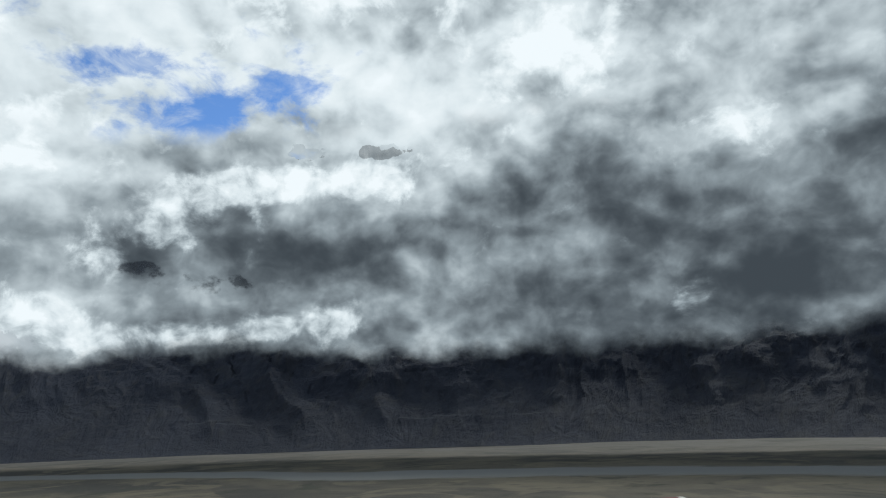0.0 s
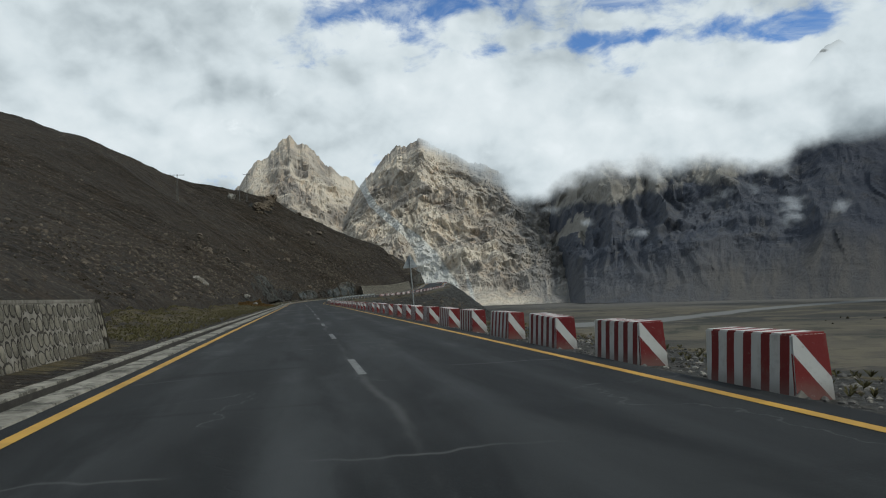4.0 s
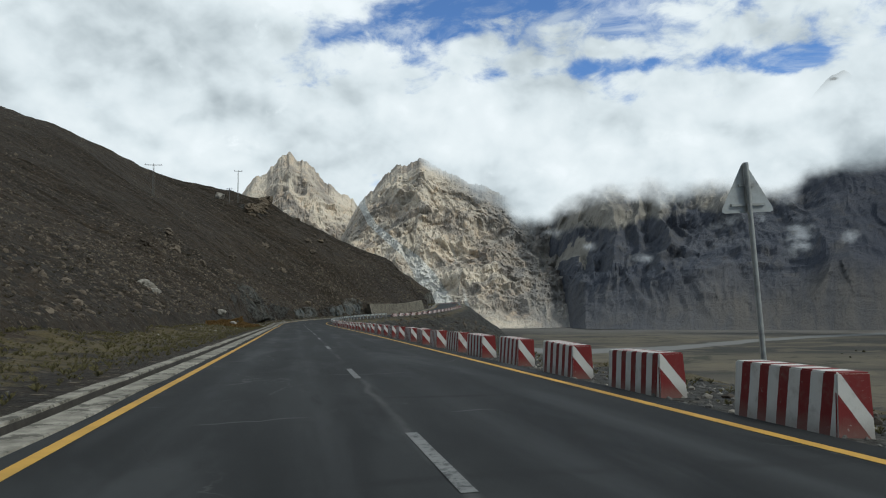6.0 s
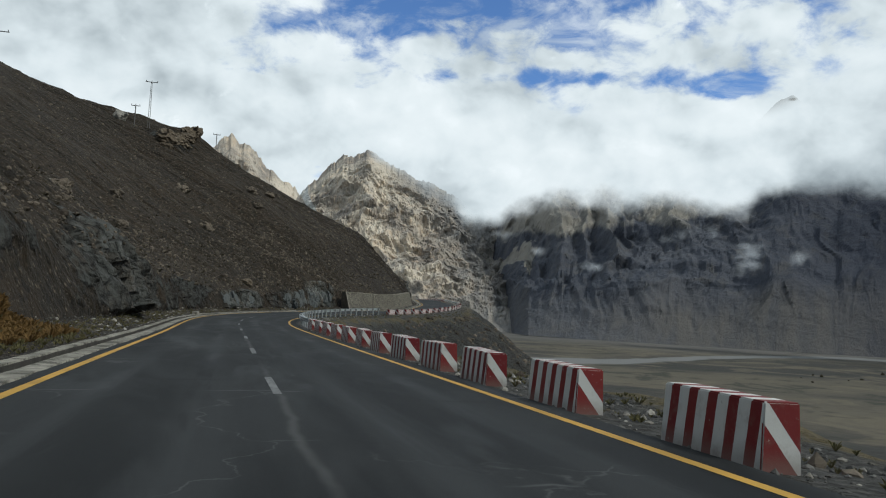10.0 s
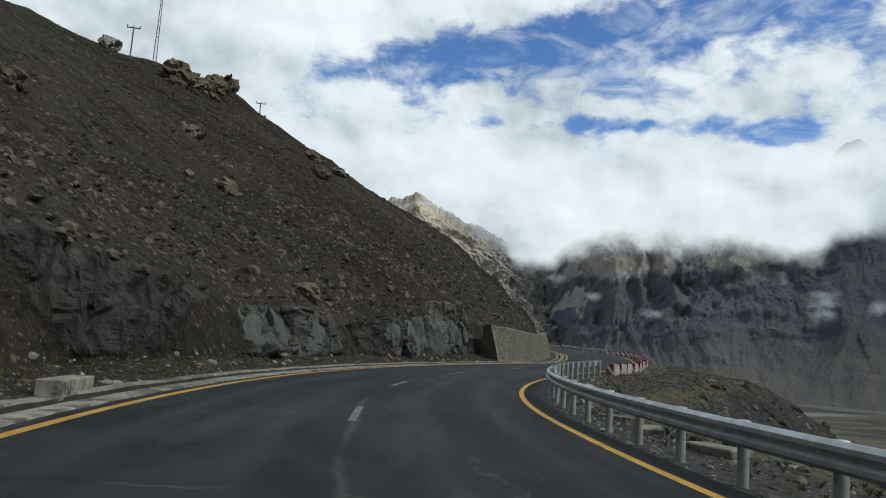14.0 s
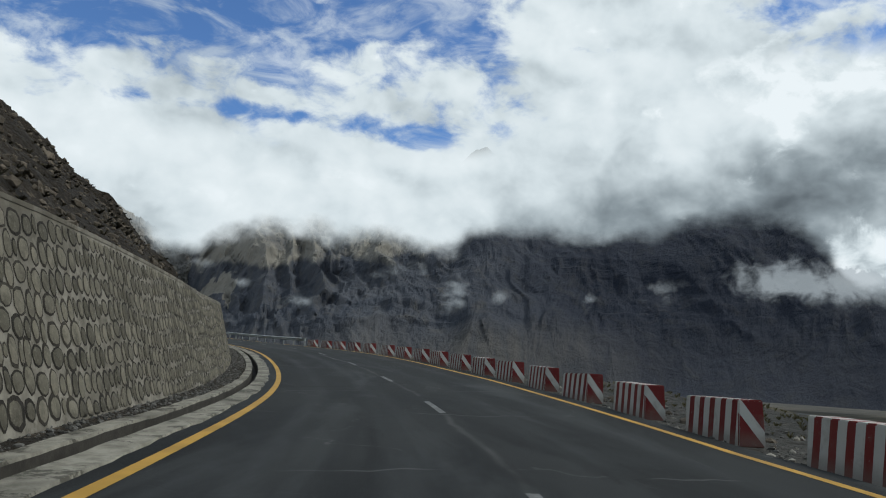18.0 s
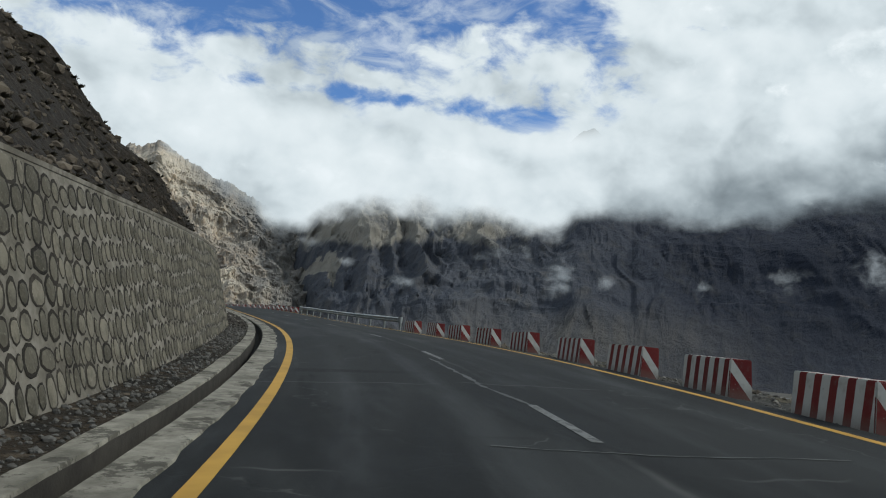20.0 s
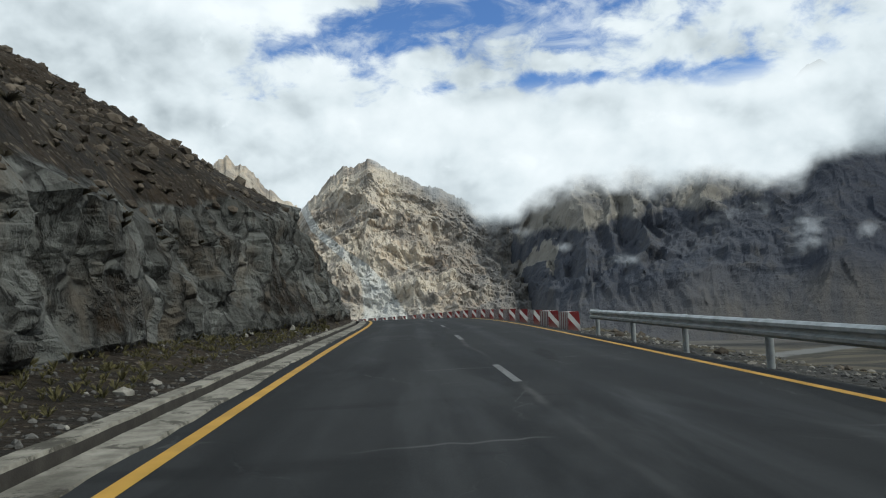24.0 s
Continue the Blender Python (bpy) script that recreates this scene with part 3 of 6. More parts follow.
def build_stone(a, b):
    def build(net, bsdf, geo):
        pos = geo.outputs["Position"]
        n = net.noise(pos, 4, 6, 0.65)
        f = net.noise(pos, 22, 4, 0.6)
        info = net.add("ShaderNodeObjectInfo")
        mixv = net.math("FRACT", net.math("ADD", geo.outputs["Random Per Island"], info.outputs["Random"]))
        c = net.mix(mixv, a, b)
        c = net.mix(net.span(n, 0.4, 0.7, 0.0, 0.6), c, tuple(x * 0.55 for x in a))
        c = net.mix(net.span(f, 0.5, 0.8, 0.0, 0.4), c, tuple(min(1, x * 1.5) for x in b))
        net.link(c, bsdf.inputs["Base Color"])
        net.link(net.bump(net.math("ADD", n, net.math("MULTIPLY", f, 0.4)), 0.6, 0.05), bsdf.inputs["Normal"])
    return build


def build_metal(color, rough, rust):
    def build(net, bsdf, geo):
        pos = geo.outputs["Position"]
        n = net.noise(pos, 3, 6, 0.65)
        f = net.noise(pos, 18, 4, 0.6)
        c = net.mix(net.span(n, 0.35, 0.7), color, tuple(x * 0.7 for x in color))
        c = net.mix(net.span(f, 0.62, 0.8, 0.0, rust), c, (0.10, 0.055, 0.03))
        net.link(c, bsdf.inputs["Base Color"])
        bsdf.inputs["Metallic"].default_value = 0.55
        net.link(net.span(n, 0.3, 0.7, rough, rough + 0.2), bsdf.inputs["Roughness"])
        net.link(net.bump(f, 0.15, 0.004), bsdf.inputs["Normal"])
    return build


def build_block(net, bsdf, geo, slant=0.10):
    """Red and white paint: leaning bands on the long sides and the top, one white slash across each end."""
    co = net.add("ShaderNodeTexCoord").outputs["Object"]
    info = net.add("ShaderNodeObjectInfo").outputs["Random"]
    sep, nrm = net.add("ShaderNodeSeparateXYZ"), net.add("ShaderNodeSeparateXYZ")
    wob = net.noise(co, 2.5, 4, 0.6)
    net.link(co, sep.inputs[0])
    tc = net.add("ShaderNodeTexCoord").outputs["Normal"]
    net.link(tc, nrm.inputs[0])
    y, x, z = sep.outputs[1], sep.outputs[0], sep.outputs[2]
    jig = net.math("MULTIPLY", net.math("SUBTRACT", wob, 0.5), 0.035)
    u = net.math("ADD", net.math("ADD", y, net.math("MULTIPLY", z, slant)), jig)
    u = net.math("ADD", u, 0.85)
    band = net.math("FRACT", net.math("DIVIDE", u, 0.378))
    side = net.math("GREATER_THAN", band, 0.47)
    q = net.math("ADD", net.math("ADD", net.math("MULTIPLY", x, 1.25), z), jig)
    end = net.math("LESS_THAN", net.math("ABSOLUTE", net.math("SUBTRACT", q, 0.34)), 0.135)
    is_end = net.math("GREATER_THAN", net.math("ABSOLUTE", nrm.outputs[1]), 0.7)
    white = net.math("ADD", net.math("MULTIPLY", end, is_end), net.math("MULTIPLY", side, net.math("SUBTRACT", 1.0, is_end)))
    fade = net.math("FRACT", net.math("MULTIPLY", info, 7.3))
    red = net.mix(fade, (0.125, 0.010, 0.013), (0.18, 0.022, 0.021))
    c = net.mix(white, red, (0.54, 0.545, 0.53))
    pos = geo.outputs["Position"]
    dirt = net.noise(pos, 3.2, 6, 0.68)
    chip = net.noise(pos, 14, 5, 0.7)
    low = net.span(net.math("ADD", z, net.math("MULTIPLY", dirt, 0.3)), 0.12, 0.42, 0.55, 0.0)
    c = net.mix(net.math("ADD", net.span(dirt, 0.5, 0.75, 0.0, 0.45), low, clamp=True), c, (0.17, 0.135, 0.115))
    c = net.mix(net.span(chip, 0.64, 0.7, 0.0, 0.7), c, (0.33, 0.32, 0.30))
    net.link(c, bsdf.inputs["Base Color"])
    bsdf.inputs["Roughness"].default_value = 0.75
    net.link(net.bump(net.math("ADD", dirt, net.math("MULTIPLY", chip, 0.5)), 0.4, 0.015), bsdf.inputs["Normal"])


M_ASPHALT = material("asphalt", build_asphalt)
M_YELLOW = material("yellow_paint", build_paint((0.50, 0.29, 0.045), (0.07, 0.065, 0.05), -0.10))
M_WHITE = material("white_paint", build_paint((0.18, 0.185, 0.185), (0.04, 0.042, 0.044), 0.10))
M_CRACK = material("sealed_crack", build_paint((0.085, 0.087, 0.088), (0.04, 0.042, 0.044), 0.0))
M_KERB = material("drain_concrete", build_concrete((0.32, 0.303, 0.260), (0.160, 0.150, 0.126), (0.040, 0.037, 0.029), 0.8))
# Dirt and the shade inside the drain channel, put into one dark colour.
M_CHANNEL = material("shaded_channel_concrete", build_concrete((0.055, 0.05, 0.043), (0.032, 0.029, 0.025), (0.016, 0.014, 0.012)))
M_MORTAR = material("mortar", build_concrete((0.27, 0.252, 0.218), (0.15, 0.138, 0.116), (0.085, 0.076, 0.060), 0.55))
M_ENDWALL = material("stained_concrete", build_concrete((0.085, 0.075, 0.060), (0.045, 0.040, 0.032), (0.030, 0.026, 0.021)))
M_HILL = material("hillside", build_hill)
M_BANK = material("grey_rubble_bank", lambda net, bsdf, geo: build_hill(net, bsdf, geo, 0.7))
# Sun on the peaks and cloud shade on the range, put into colour.
M_PEAK = material("tan_peak_rock", build_mountain((0.62, 0.555, 0.465), (0.27, 0.245, 0.22), (0.66, 0.515, 0.37), rock_haze_shade_color=(0.215, 0.21, 0.205), pale_color=(0.58, 0.57, 0.54), blend=0.15))
M_RANGE = material("shaded_range_rock", build_mountain((0.088, 0.094, 0.112), (0.058, 0.065, 0.083), (0.112, 0.107, 0.101), 14.0, 0.8, (0.245, 0.232, 0.208), (0.106, 0.101, 0.097)))
M_VALLEY = material("valley_floor", build_valley)
M_STONE = material("hill_stone", build_stone((0.034, 0.027, 0.020), (0.165, 0.137, 0.106)))
M_PALE = material("pale_stone", build_stone((0.20, 0.185, 0.16), (0.34, 0.325, 0.29)))
M_SLAB = material("blue_grey_rock", build_stone((0.062, 0.069, 0.070), (0.110, 0.119, 0.118)))
M_TAN = material("tan_crag_rock", build_stone((0.095, 0.075, 0.053), (0.16, 0.13, 0.095)))
M_COBBLE = material("dark_cobble", build_stone((0.020, 0.017, 0.0145), (0.090, 0.081, 0.071)))
M_GRAVEL = material("gravel", build_stone((0.055, 0.053, 0.049), (0.155, 0.15, 0.142)))
M_WALLSTONE = material("wall_stone", build_stone((0.078, 0.072, 0.056), (0.205, 0.188, 0.150)))
# Weathering and groove shade round each wall stone, painted as a dark rim.
M_RIM_SHADE = material("stone_rim_shade", build_stone((0.016, 0.0135, 0.011), (0.046, 0.040, 0.032)))
M_STEEL = material("galvanised_steel", build_metal((0.46, 0.49, 0.50), 0.42, 0.25))
M_POST = material("post_steel", build_metal((0.40, 0.42, 0.42), 0.5, 0.4))
M_POLE = material("pole_steel", build_metal((0.16, 0.16, 0.16), 0.6, 0.2))
M_BLOCK = material("block_paint", build_block)
M_SLANT = material("slanted_block_paint", lambda net, bsdf, geo: build_block(net, bsdf, geo, -0.50))
M_SHRUB = material("dry_shrub", build_stone((0.030, 0.026, 0.016), (0.055, 0.045, 0.026)))
M_STRAW = material("straw_grass", build_stone((0.085, 0.078, 0.034), (0.16, 0.142, 0.066)))
M_RUST = material("rust_bush", build_stone((0.105, 0.062, 0.020), (0.185, 0.112, 0.038)))

# ---------------------------------------------------------------- clouds that hang on the mountains
BANK_O = (3.0, 150.0, 1.5)


def build_bank():
    m = bpy.data.materials.new("cloud_bank")
    m.use_nodes = True
    net = Net(m.node_tree)
    geo = net.add("ShaderNodeNewGeometry")
    way = net.vmath("NORMALIZE", net.vmath("SUBTRACT", geo.outputs["Position"], BANK_O))
    col, cover, az, el, n = cloud_field(net, way)
    low = net.curve(az, [(8, 12.9), (10, 10.4), (12, 9.5), (14.5, 8.4), (17.2, 6.2), (19.5, 7.3), (22, 8.1), (25, 8.3), (28, 7.9), (31.2, 8.2), (35, 7.5), (37.5, 8.8), (41, 9.6), (46, 8.9),
                         (52, 9.8), (57, 10.2), (61, 8.4), (64, 5.0), (72, 5.0), (80, 5.6), (90, 4.8), (100, 4.6), (130, 5.0)], 8, 130, 0, 25)
    top = net.curve(az, [(8, 13.6), (14, 14.6), (20, 15.2), (34, 15.0), (42, 17.5), (50, 21), (70, 21.5), (130, 24)], 8, 130, 0, 25)
    wisp = net.noise(net.vmath("MULTIPLY", way, (1, 1, 1.3)), 20.0, 7, 0.54, 0.1)
    a = net.math("SUBTRACT", el, low)
    a = net.math("ADD", a, net.math("MULTIPLY", net.math("SUBTRACT", wisp, 0.5), 3.0))
    a = net.math("ADD", a, net.math("MULTIPLY", net.math("SUBTRACT", n, 0.5), 1.5))
    gaps = blobs(net, az, el, [(80, 10.6, 8, 1.9, 5.0), (105, 13.2, 4, 2.4, 5.0), (72, 11.5, 3, 1.2, 5)])
    crest = net.math("MULTIPLY", blobs(net, az, el, [(84, 20.5, 7, 1.3, 15), (92, 20.1, 4, 1.0, 11), (38.9, 15.2, 1.1, 0.35, 5)]), net.span(wisp, 0.3, 0.7, 0.5, 1.6))
    whole = a
    a = net.math("SUBTRACT", a, net.math("MULTIPLY", gaps, net.span(wisp, 0.34, 0.66, 0.45, 1.35)))
    a = net.math("SUBTRACT", a, crest)
    # A thin mist stays in the gaps, and more of it before the far crest.
    a = net.math("MAXIMUM", a, net.math("MINIMUM", whole, net.span(el, 14.0, 18.0, -0.05, 0.20)))
    alpha = net.span(a, -0.8, 1.2)
    # Torn scraps of cloud that cling to the slopes below the bank.
    puffs = blobs(net, az, el, [(36.4, 4.3, 1.3, 1.5, 0.9), (25.2, 3.4, 1.2, 0.4, 1.0), (58.5, 6.2, 3.4, 1.4, 1.5), (63, 5.8, 2.5, 1.2, 1.2), (46, 4.6, 1.0, 0.9, 0.7), (33, 6.0, 2.4, 0.7, 0.7), (21.5, 4.4, 0.7, 0.6, 0.8),
                               (39.5, 4.4, 1.0, 0.6, 0.7), (29.5, 5.6, 1.6, 0.6, 0.5), (50.5, 5.4, 2.0, 0.9, 0.8), (18.5, 5.6, 1.2, 0.6, 0.7)])
    tear = net.noise(net.vmath("MULTIPLY", way, (1, 1, 1.2)), 40.0, 7, 0.60, 0.3)
    torn = net.math("MULTIPLY", net.span(net.math("ADD", puffs, net.math("MULTIPLY", net.math("SUBTRACT", tear, 0.5), 3.4)), 0.30, 1.6), net.span(puffs, 0.05, 0.9, 0.0, 0.62))
    alpha = net.math("MAXIMUM", alpha, torn)
    alpha = net.math("MULTIPLY", alpha, net.span(net.math("SUBTRACT", top, el), -0.6, 1.6))
    tr, em, mx, out = net.add("ShaderNodeBsdfTransparent"), net.add("ShaderNodeEmission"), net.add("ShaderNodeMixShader"), net.add("ShaderNodeOutputMaterial")
    net.link(net.mix(net.span(torn, 0.0, 0.2, 0.0, 0.75), col, (0.44, 0.47, 0.49)), em.inputs[0])
    net.link(alpha, mx.inputs[0])
    net.link(tr.outputs[0], mx.inputs[1])
    net.link(em.outputs[0], mx.inputs[2])
    net.link(mx.outputs[0], out.inputs[0])
    return m


FOOT = [(-10, 3000), (2, 2900), (10, 2400), (18, 1950), (30, 1780), (45, 1850), (60, 1850), (80, 1650), (100, 1500), (130, 1500)]


def polar(azd, r, z):
    a = np.radians(azd)
    return np.stack([BANK_O[0] + r * np.sin(a), BANK_O[1] + r * np.cos(a), z], -1)


azs, els = np.linspace(8, 130, 200), np.linspace(1.5, 26, 48)
A, E = np.meshgrid(azs, els)
R = table(A, FOOT) * 0.94
bank_mesh = mesh_of("cloud_bank", polar(A, R, BANK_O[2] + R * np.tan(np.radians(E))), grid_faces(48, 200), [build_bank()])
tagged(new("cloud_bank", bank_mesh), "grey and white clouds lying along the mountain side", "cloud", kind="structure")


# ---------------------------------------------------------------- mountains
def massif(name, a0, a1, na, nr, skyline, depth, base, mat, label, seed, rough, pale=None, foot=None, flute=150.0, rock_haze_shade=None, stretch=(5, 10), ribs=0.0, steep=1.5, hard=1.0):
    az, t = np.linspace(a0, a1, na), np.linspace(0, 1.12, nr)
    A, U = np.meshgrid(az, t)
    r0 = table(A, foot or FOOT)
    dep = table(A, depth)
    r1 = r0 + dep
    rough = table(A, rough) if isinstance(rough, list) else rough
    jag = fbm(np.stack([A * 1.1, A * 0 + seed, A * 0], -1), 6, 0.6, seed, True) * 0.45 + fbm(np.stack([A * 6, A * 0, A * 0 + seed], -1), 4, 0.6, seed + 9) * 0.22
    top = r1 * np.tan(np.radians(table(A, skyline))) + 1.5
    notch = r1 * np.tan(np.radians(table(A, skyline) + jag * np.minimum(rough, 0.9))) + 1.5 - top
    R = r0 + dep * U
    g = np.where(U < 1, 0.22 * U + 0.78 * np.clip(U, 0, 1) ** steep, 1 - (U - 1) * 3)
    z = base + (top - base) * g + notch * np.clip(g, 0, 1) ** 9
    arc = np.radians(A) * r0
    run = dep * U
    q = np.stack([arc / flute, run / (flute * stretch[0]), z / (flute * stretch[1]) + seed], -1)
    warp = fbm(q * (0.45, 1.6, 1.6) + 5, 3, seed=seed + 3) * 0.8
    q[..., 0] += warp
    gully = fbm(q, 6, 0.58 if a1 < 40 else 0.55, seed + 1, True)
    crag = 0.9 * blocks(np.stack([(arc + 0.3 * z) / 58.0, R / 100.0, z / 140.0], -1), seed + 2) + 0.40 * blocks(np.stack([(arc - 0.25 * z) / 20.0, R / 38.0, z / 48.0], -1), seed + 4)
    fade = np.clip(U * 3, 0, 1) * np.clip((1.04 - U) * 6, 0.12, 1)
    R = R - gully * flute * 0.62 * rough * fade - crag * 25 * rough * fade * hard
    if a1 > 40:
        spur = fbm(np.stack([(arc + 0.55 * z) / 340.0, z / 620.0, arc * 0 + seed], -1), 3, 0.5, seed + 12, True)
        R = R - spur * 70 * np.clip((A - 28) / 10, 0, 1) * fade
    if ribs:
        rib = fbm(np.stack([(arc + 0.35 * z) / 120.0 + 0.5 * warp, z / 150.0, R / 200.0 + seed], -1), 7, 0.64, seed + 6, True)
        R = R - rib * ribs * fade * np.minimum(rough * 1.3, 1)
    z = z + (gully * 45 + crag * 9) * rough * fade * np.clip((1.0 - U) * 4, 0, 1)
    EL = np.degrees(np.arctan2(z, R))
    zero = np.zeros(A.shape)
    # The range darkens to the right by painted cloud shade.
    attrs = {"pale": zero if pale is None else pale(A, EL, gully), "arc": arc, "run": run, "cloud_shade": np.clip((A - 33) / 14, 0, 1) * (a1 > 40), "rock_haze_shade": zero if rock_haze_shade is None else rock_haze_shade(A, EL, gully)}
    if a1 > 40:
        A = A + (3.2 * (1 - np.clip(U, 0, 1)) + 0.9 * gully) * np.exp(-(A - a0) / 4.0)
    me = mesh_of(name, polar(A, R, z), grid_faces(nr, na), [mat], False, attrs=attrs)
    return tagged(new(name, me), label, "mountain")


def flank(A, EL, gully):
    """Greyer rock on the far flank of the peak, with its cloud shade painted in."""
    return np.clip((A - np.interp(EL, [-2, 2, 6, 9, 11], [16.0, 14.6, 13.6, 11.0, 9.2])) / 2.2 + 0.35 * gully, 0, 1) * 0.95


def talus_haze(A, EL, gully):
    """Grey brown fans along the foot of the shaded range, with valley haze painted in."""
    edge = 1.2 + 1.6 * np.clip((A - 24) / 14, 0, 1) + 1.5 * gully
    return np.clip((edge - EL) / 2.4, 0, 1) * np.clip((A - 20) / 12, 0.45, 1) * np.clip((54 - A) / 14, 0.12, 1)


def chute(A, EL, gully):
    """Pale scree that runs down the gully between the two sunlit peaks, and fans at the foot of the farther flank."""
    c = np.interp(EL, [-2.0, 0.8, 2.7, 4.0, 5.0, 6.5, 8.0], [9.8, 9.3, 8.6, 7.6, 6.3, 4.6, 3.8])
    fan = np.exp(-((A - c) / np.interp(EL, [0.0, 1.0, 3.0, 5.0, 7.0], [1.7, 1.3, 0.75, 0.5, 0.3])) ** 2) * 1.5
    side = np.exp(-((A - 11.0 - 0.25 * (4 - EL)) / 0.3) ** 2) * (EL < 5.5) * 0.55
    foot = np.clip((0.8 - EL) / 1.5, 0, 1) * np.clip((A - 12.5) / 1.5, 0, 1) * 0.2
    return np.clip(fan + side + foot - 0.12 * gully, 0, 1)


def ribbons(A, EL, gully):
    """A paler band of high cliffs beside the sunlit peak, with the sun on them painted in, thin pale debris lines in
    the gullies, and snow on the far crest.
    """
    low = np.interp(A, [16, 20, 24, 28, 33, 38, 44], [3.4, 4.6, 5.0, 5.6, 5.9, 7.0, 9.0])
    # Sunlight on the high cliffs is painted as this paler band.
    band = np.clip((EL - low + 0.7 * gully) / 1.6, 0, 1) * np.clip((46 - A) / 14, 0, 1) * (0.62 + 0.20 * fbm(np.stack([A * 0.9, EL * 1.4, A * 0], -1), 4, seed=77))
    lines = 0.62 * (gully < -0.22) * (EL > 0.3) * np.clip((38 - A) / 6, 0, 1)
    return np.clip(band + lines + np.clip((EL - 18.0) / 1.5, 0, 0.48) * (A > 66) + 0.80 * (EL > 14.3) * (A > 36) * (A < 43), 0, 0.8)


massif("mountain", -11, 6.5, 260, 150, [(-11, 3.5), (-7, 6.5), (-5.4, 8.2), (-4.5, 9.6), (-3.6, 10.0), (-2.6, 10.9), (-1.7, 11.7), (-1.1, 11.0), (-0.4, 10.9), (0.4, 10.2), (1.2, 9.4),
       (2.2, 8.8), (3.2, 8.1), (4.2, 7.0), (6.5, 4.0)], [(-11, 1250), (7, 1250)], -62, M_PEAK, "jagged tan rock peak in pale light above the valley", 11, 0.75,
       foot=[(-11, 2950), (7, 2950)], stretch=(2.5, 3.5), ribs=40.0)
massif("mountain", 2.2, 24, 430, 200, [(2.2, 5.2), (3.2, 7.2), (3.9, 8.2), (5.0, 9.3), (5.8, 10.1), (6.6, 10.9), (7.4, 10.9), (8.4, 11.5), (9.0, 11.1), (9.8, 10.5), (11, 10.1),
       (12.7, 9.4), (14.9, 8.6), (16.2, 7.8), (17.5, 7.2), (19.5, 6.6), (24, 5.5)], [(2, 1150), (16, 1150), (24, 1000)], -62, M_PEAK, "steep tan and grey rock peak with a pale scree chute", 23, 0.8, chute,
       foot=[(2, 2300), (10, 2150), (17, 2080), (24, 2250)], rock_haze_shade=flank, stretch=(2.2, 3.0), ribs=60.0)
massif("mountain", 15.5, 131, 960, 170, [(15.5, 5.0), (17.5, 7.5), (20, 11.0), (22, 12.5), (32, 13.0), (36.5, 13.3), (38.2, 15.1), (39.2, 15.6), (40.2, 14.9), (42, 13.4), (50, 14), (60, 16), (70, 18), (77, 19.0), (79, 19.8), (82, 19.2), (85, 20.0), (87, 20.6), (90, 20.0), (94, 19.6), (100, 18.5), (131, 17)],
       [(10, 1000), (70, 1300), (131, 1300)], -62, M_RANGE, "dark shaded mountain wall with gullies under the clouds", 41, [(15, 0.8), (20, 1.0), (30, 0.85), (38, 0.42), (48, 0.26), (68, 0.35), (76, 0.8), (131, 0.8)], ribbons, flute=140.0, rock_haze_shade=talus_haze,
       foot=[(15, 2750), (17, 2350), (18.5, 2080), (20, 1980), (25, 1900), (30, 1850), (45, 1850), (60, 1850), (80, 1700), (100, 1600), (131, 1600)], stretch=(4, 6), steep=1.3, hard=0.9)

# ---------------------------------------------------------------- valley floor
gx, gy = np.meshgrid(np.linspace(-2500, 4800, 150), np.linspace(-4200, 4800, 180))
rv = np.hypot(gx - BANK_O[0], gy - BANK_O[1])
ra = np.degrees(np.arctan2(gx - BANK_O[0], gy - BANK_O[1]))
path = table(ra, [(-180, 900), (0, 1300), (12, 1100), (20, 1000), (28.4, 1100), (36, 1450), (42, 1700), (52, 1600), (65, 1250), (90, 900), (180, 900)])
gz = -62 + 3.0 * fbm(np.stack([gx / 300, gy / 300, gx * 0], -1), 4, seed=5)
river = np.exp(-((rv - path) / 75.0) ** 2)
gz = np.where(rv > 4600, -75, gz)
ground = mesh_of("ground", np.stack([gx, gy, gz], -1), grid_faces(180, 150), [M_VALLEY], attrs={"river": river, "fan": np.clip((rv - table(ra, FOOT) + 420) / 420, 0, 1) * (ra > 10)})
tagged(new("ground", ground), "wide brown valley floor with a pale braided river bed", "valley floor", kind="structure")

# ---------------------------------------------------------------- road
ROAD_S = np.concatenate([np.arange(-120, 180, 4.0), np.arange(180, 430, 1.0), np.arange(430, 560, 3.0)])


def road_section(s):
    w = float(widen(s))
    v = float(left_edge(s))
    return [(-v - 0.42, -0.012), (-v, 0.0), (-w / 2, 0.02), (0, 0.035), (w / 2, 0.02), (w, 0.0), (w + 0.55, -0.012), (w + 0.75, -0.10)]


tagged(new("road", loft(ROAD_S, road_section, [M_ASPHALT], "road")), "dark grey worn asphalt two lane mountain road", "road", kind="structure")


def strip(s0, s1, step, off, width, mat, name):
    """A painted line: off gives its distance from the centre."""
    s = np.arange(s0, s1 + 1e-6, step)
    sec = lambda v: [(off(v) - width / 2, 0.006 + 0.02 * (abs(off(v)) < 1) * 1.75), (off(v) + width / 2, 0.006 + 0.02 * (abs(off(v)) < 1) * 1.75)]
    return loft(s, sec, [mat], name)


tagged(new("trim_edge_line_1", strip(-120, 556, 1.0, lambda v: -float(left_edge(v)), 0.17, M_YELLOW, "trim_edge_line_1")), "yellow painted road edge line beside the drain", "road marking", kind="structure")
tagged(new("trim_edge_line_2", strip(-120, 556, 1.0, lambda v: float(widen(v)), 0.15, M_YELLOW, "trim_edge_line_2")), "yellow painted road edge line beside the barrier blocks", "road marking", kind="structure")
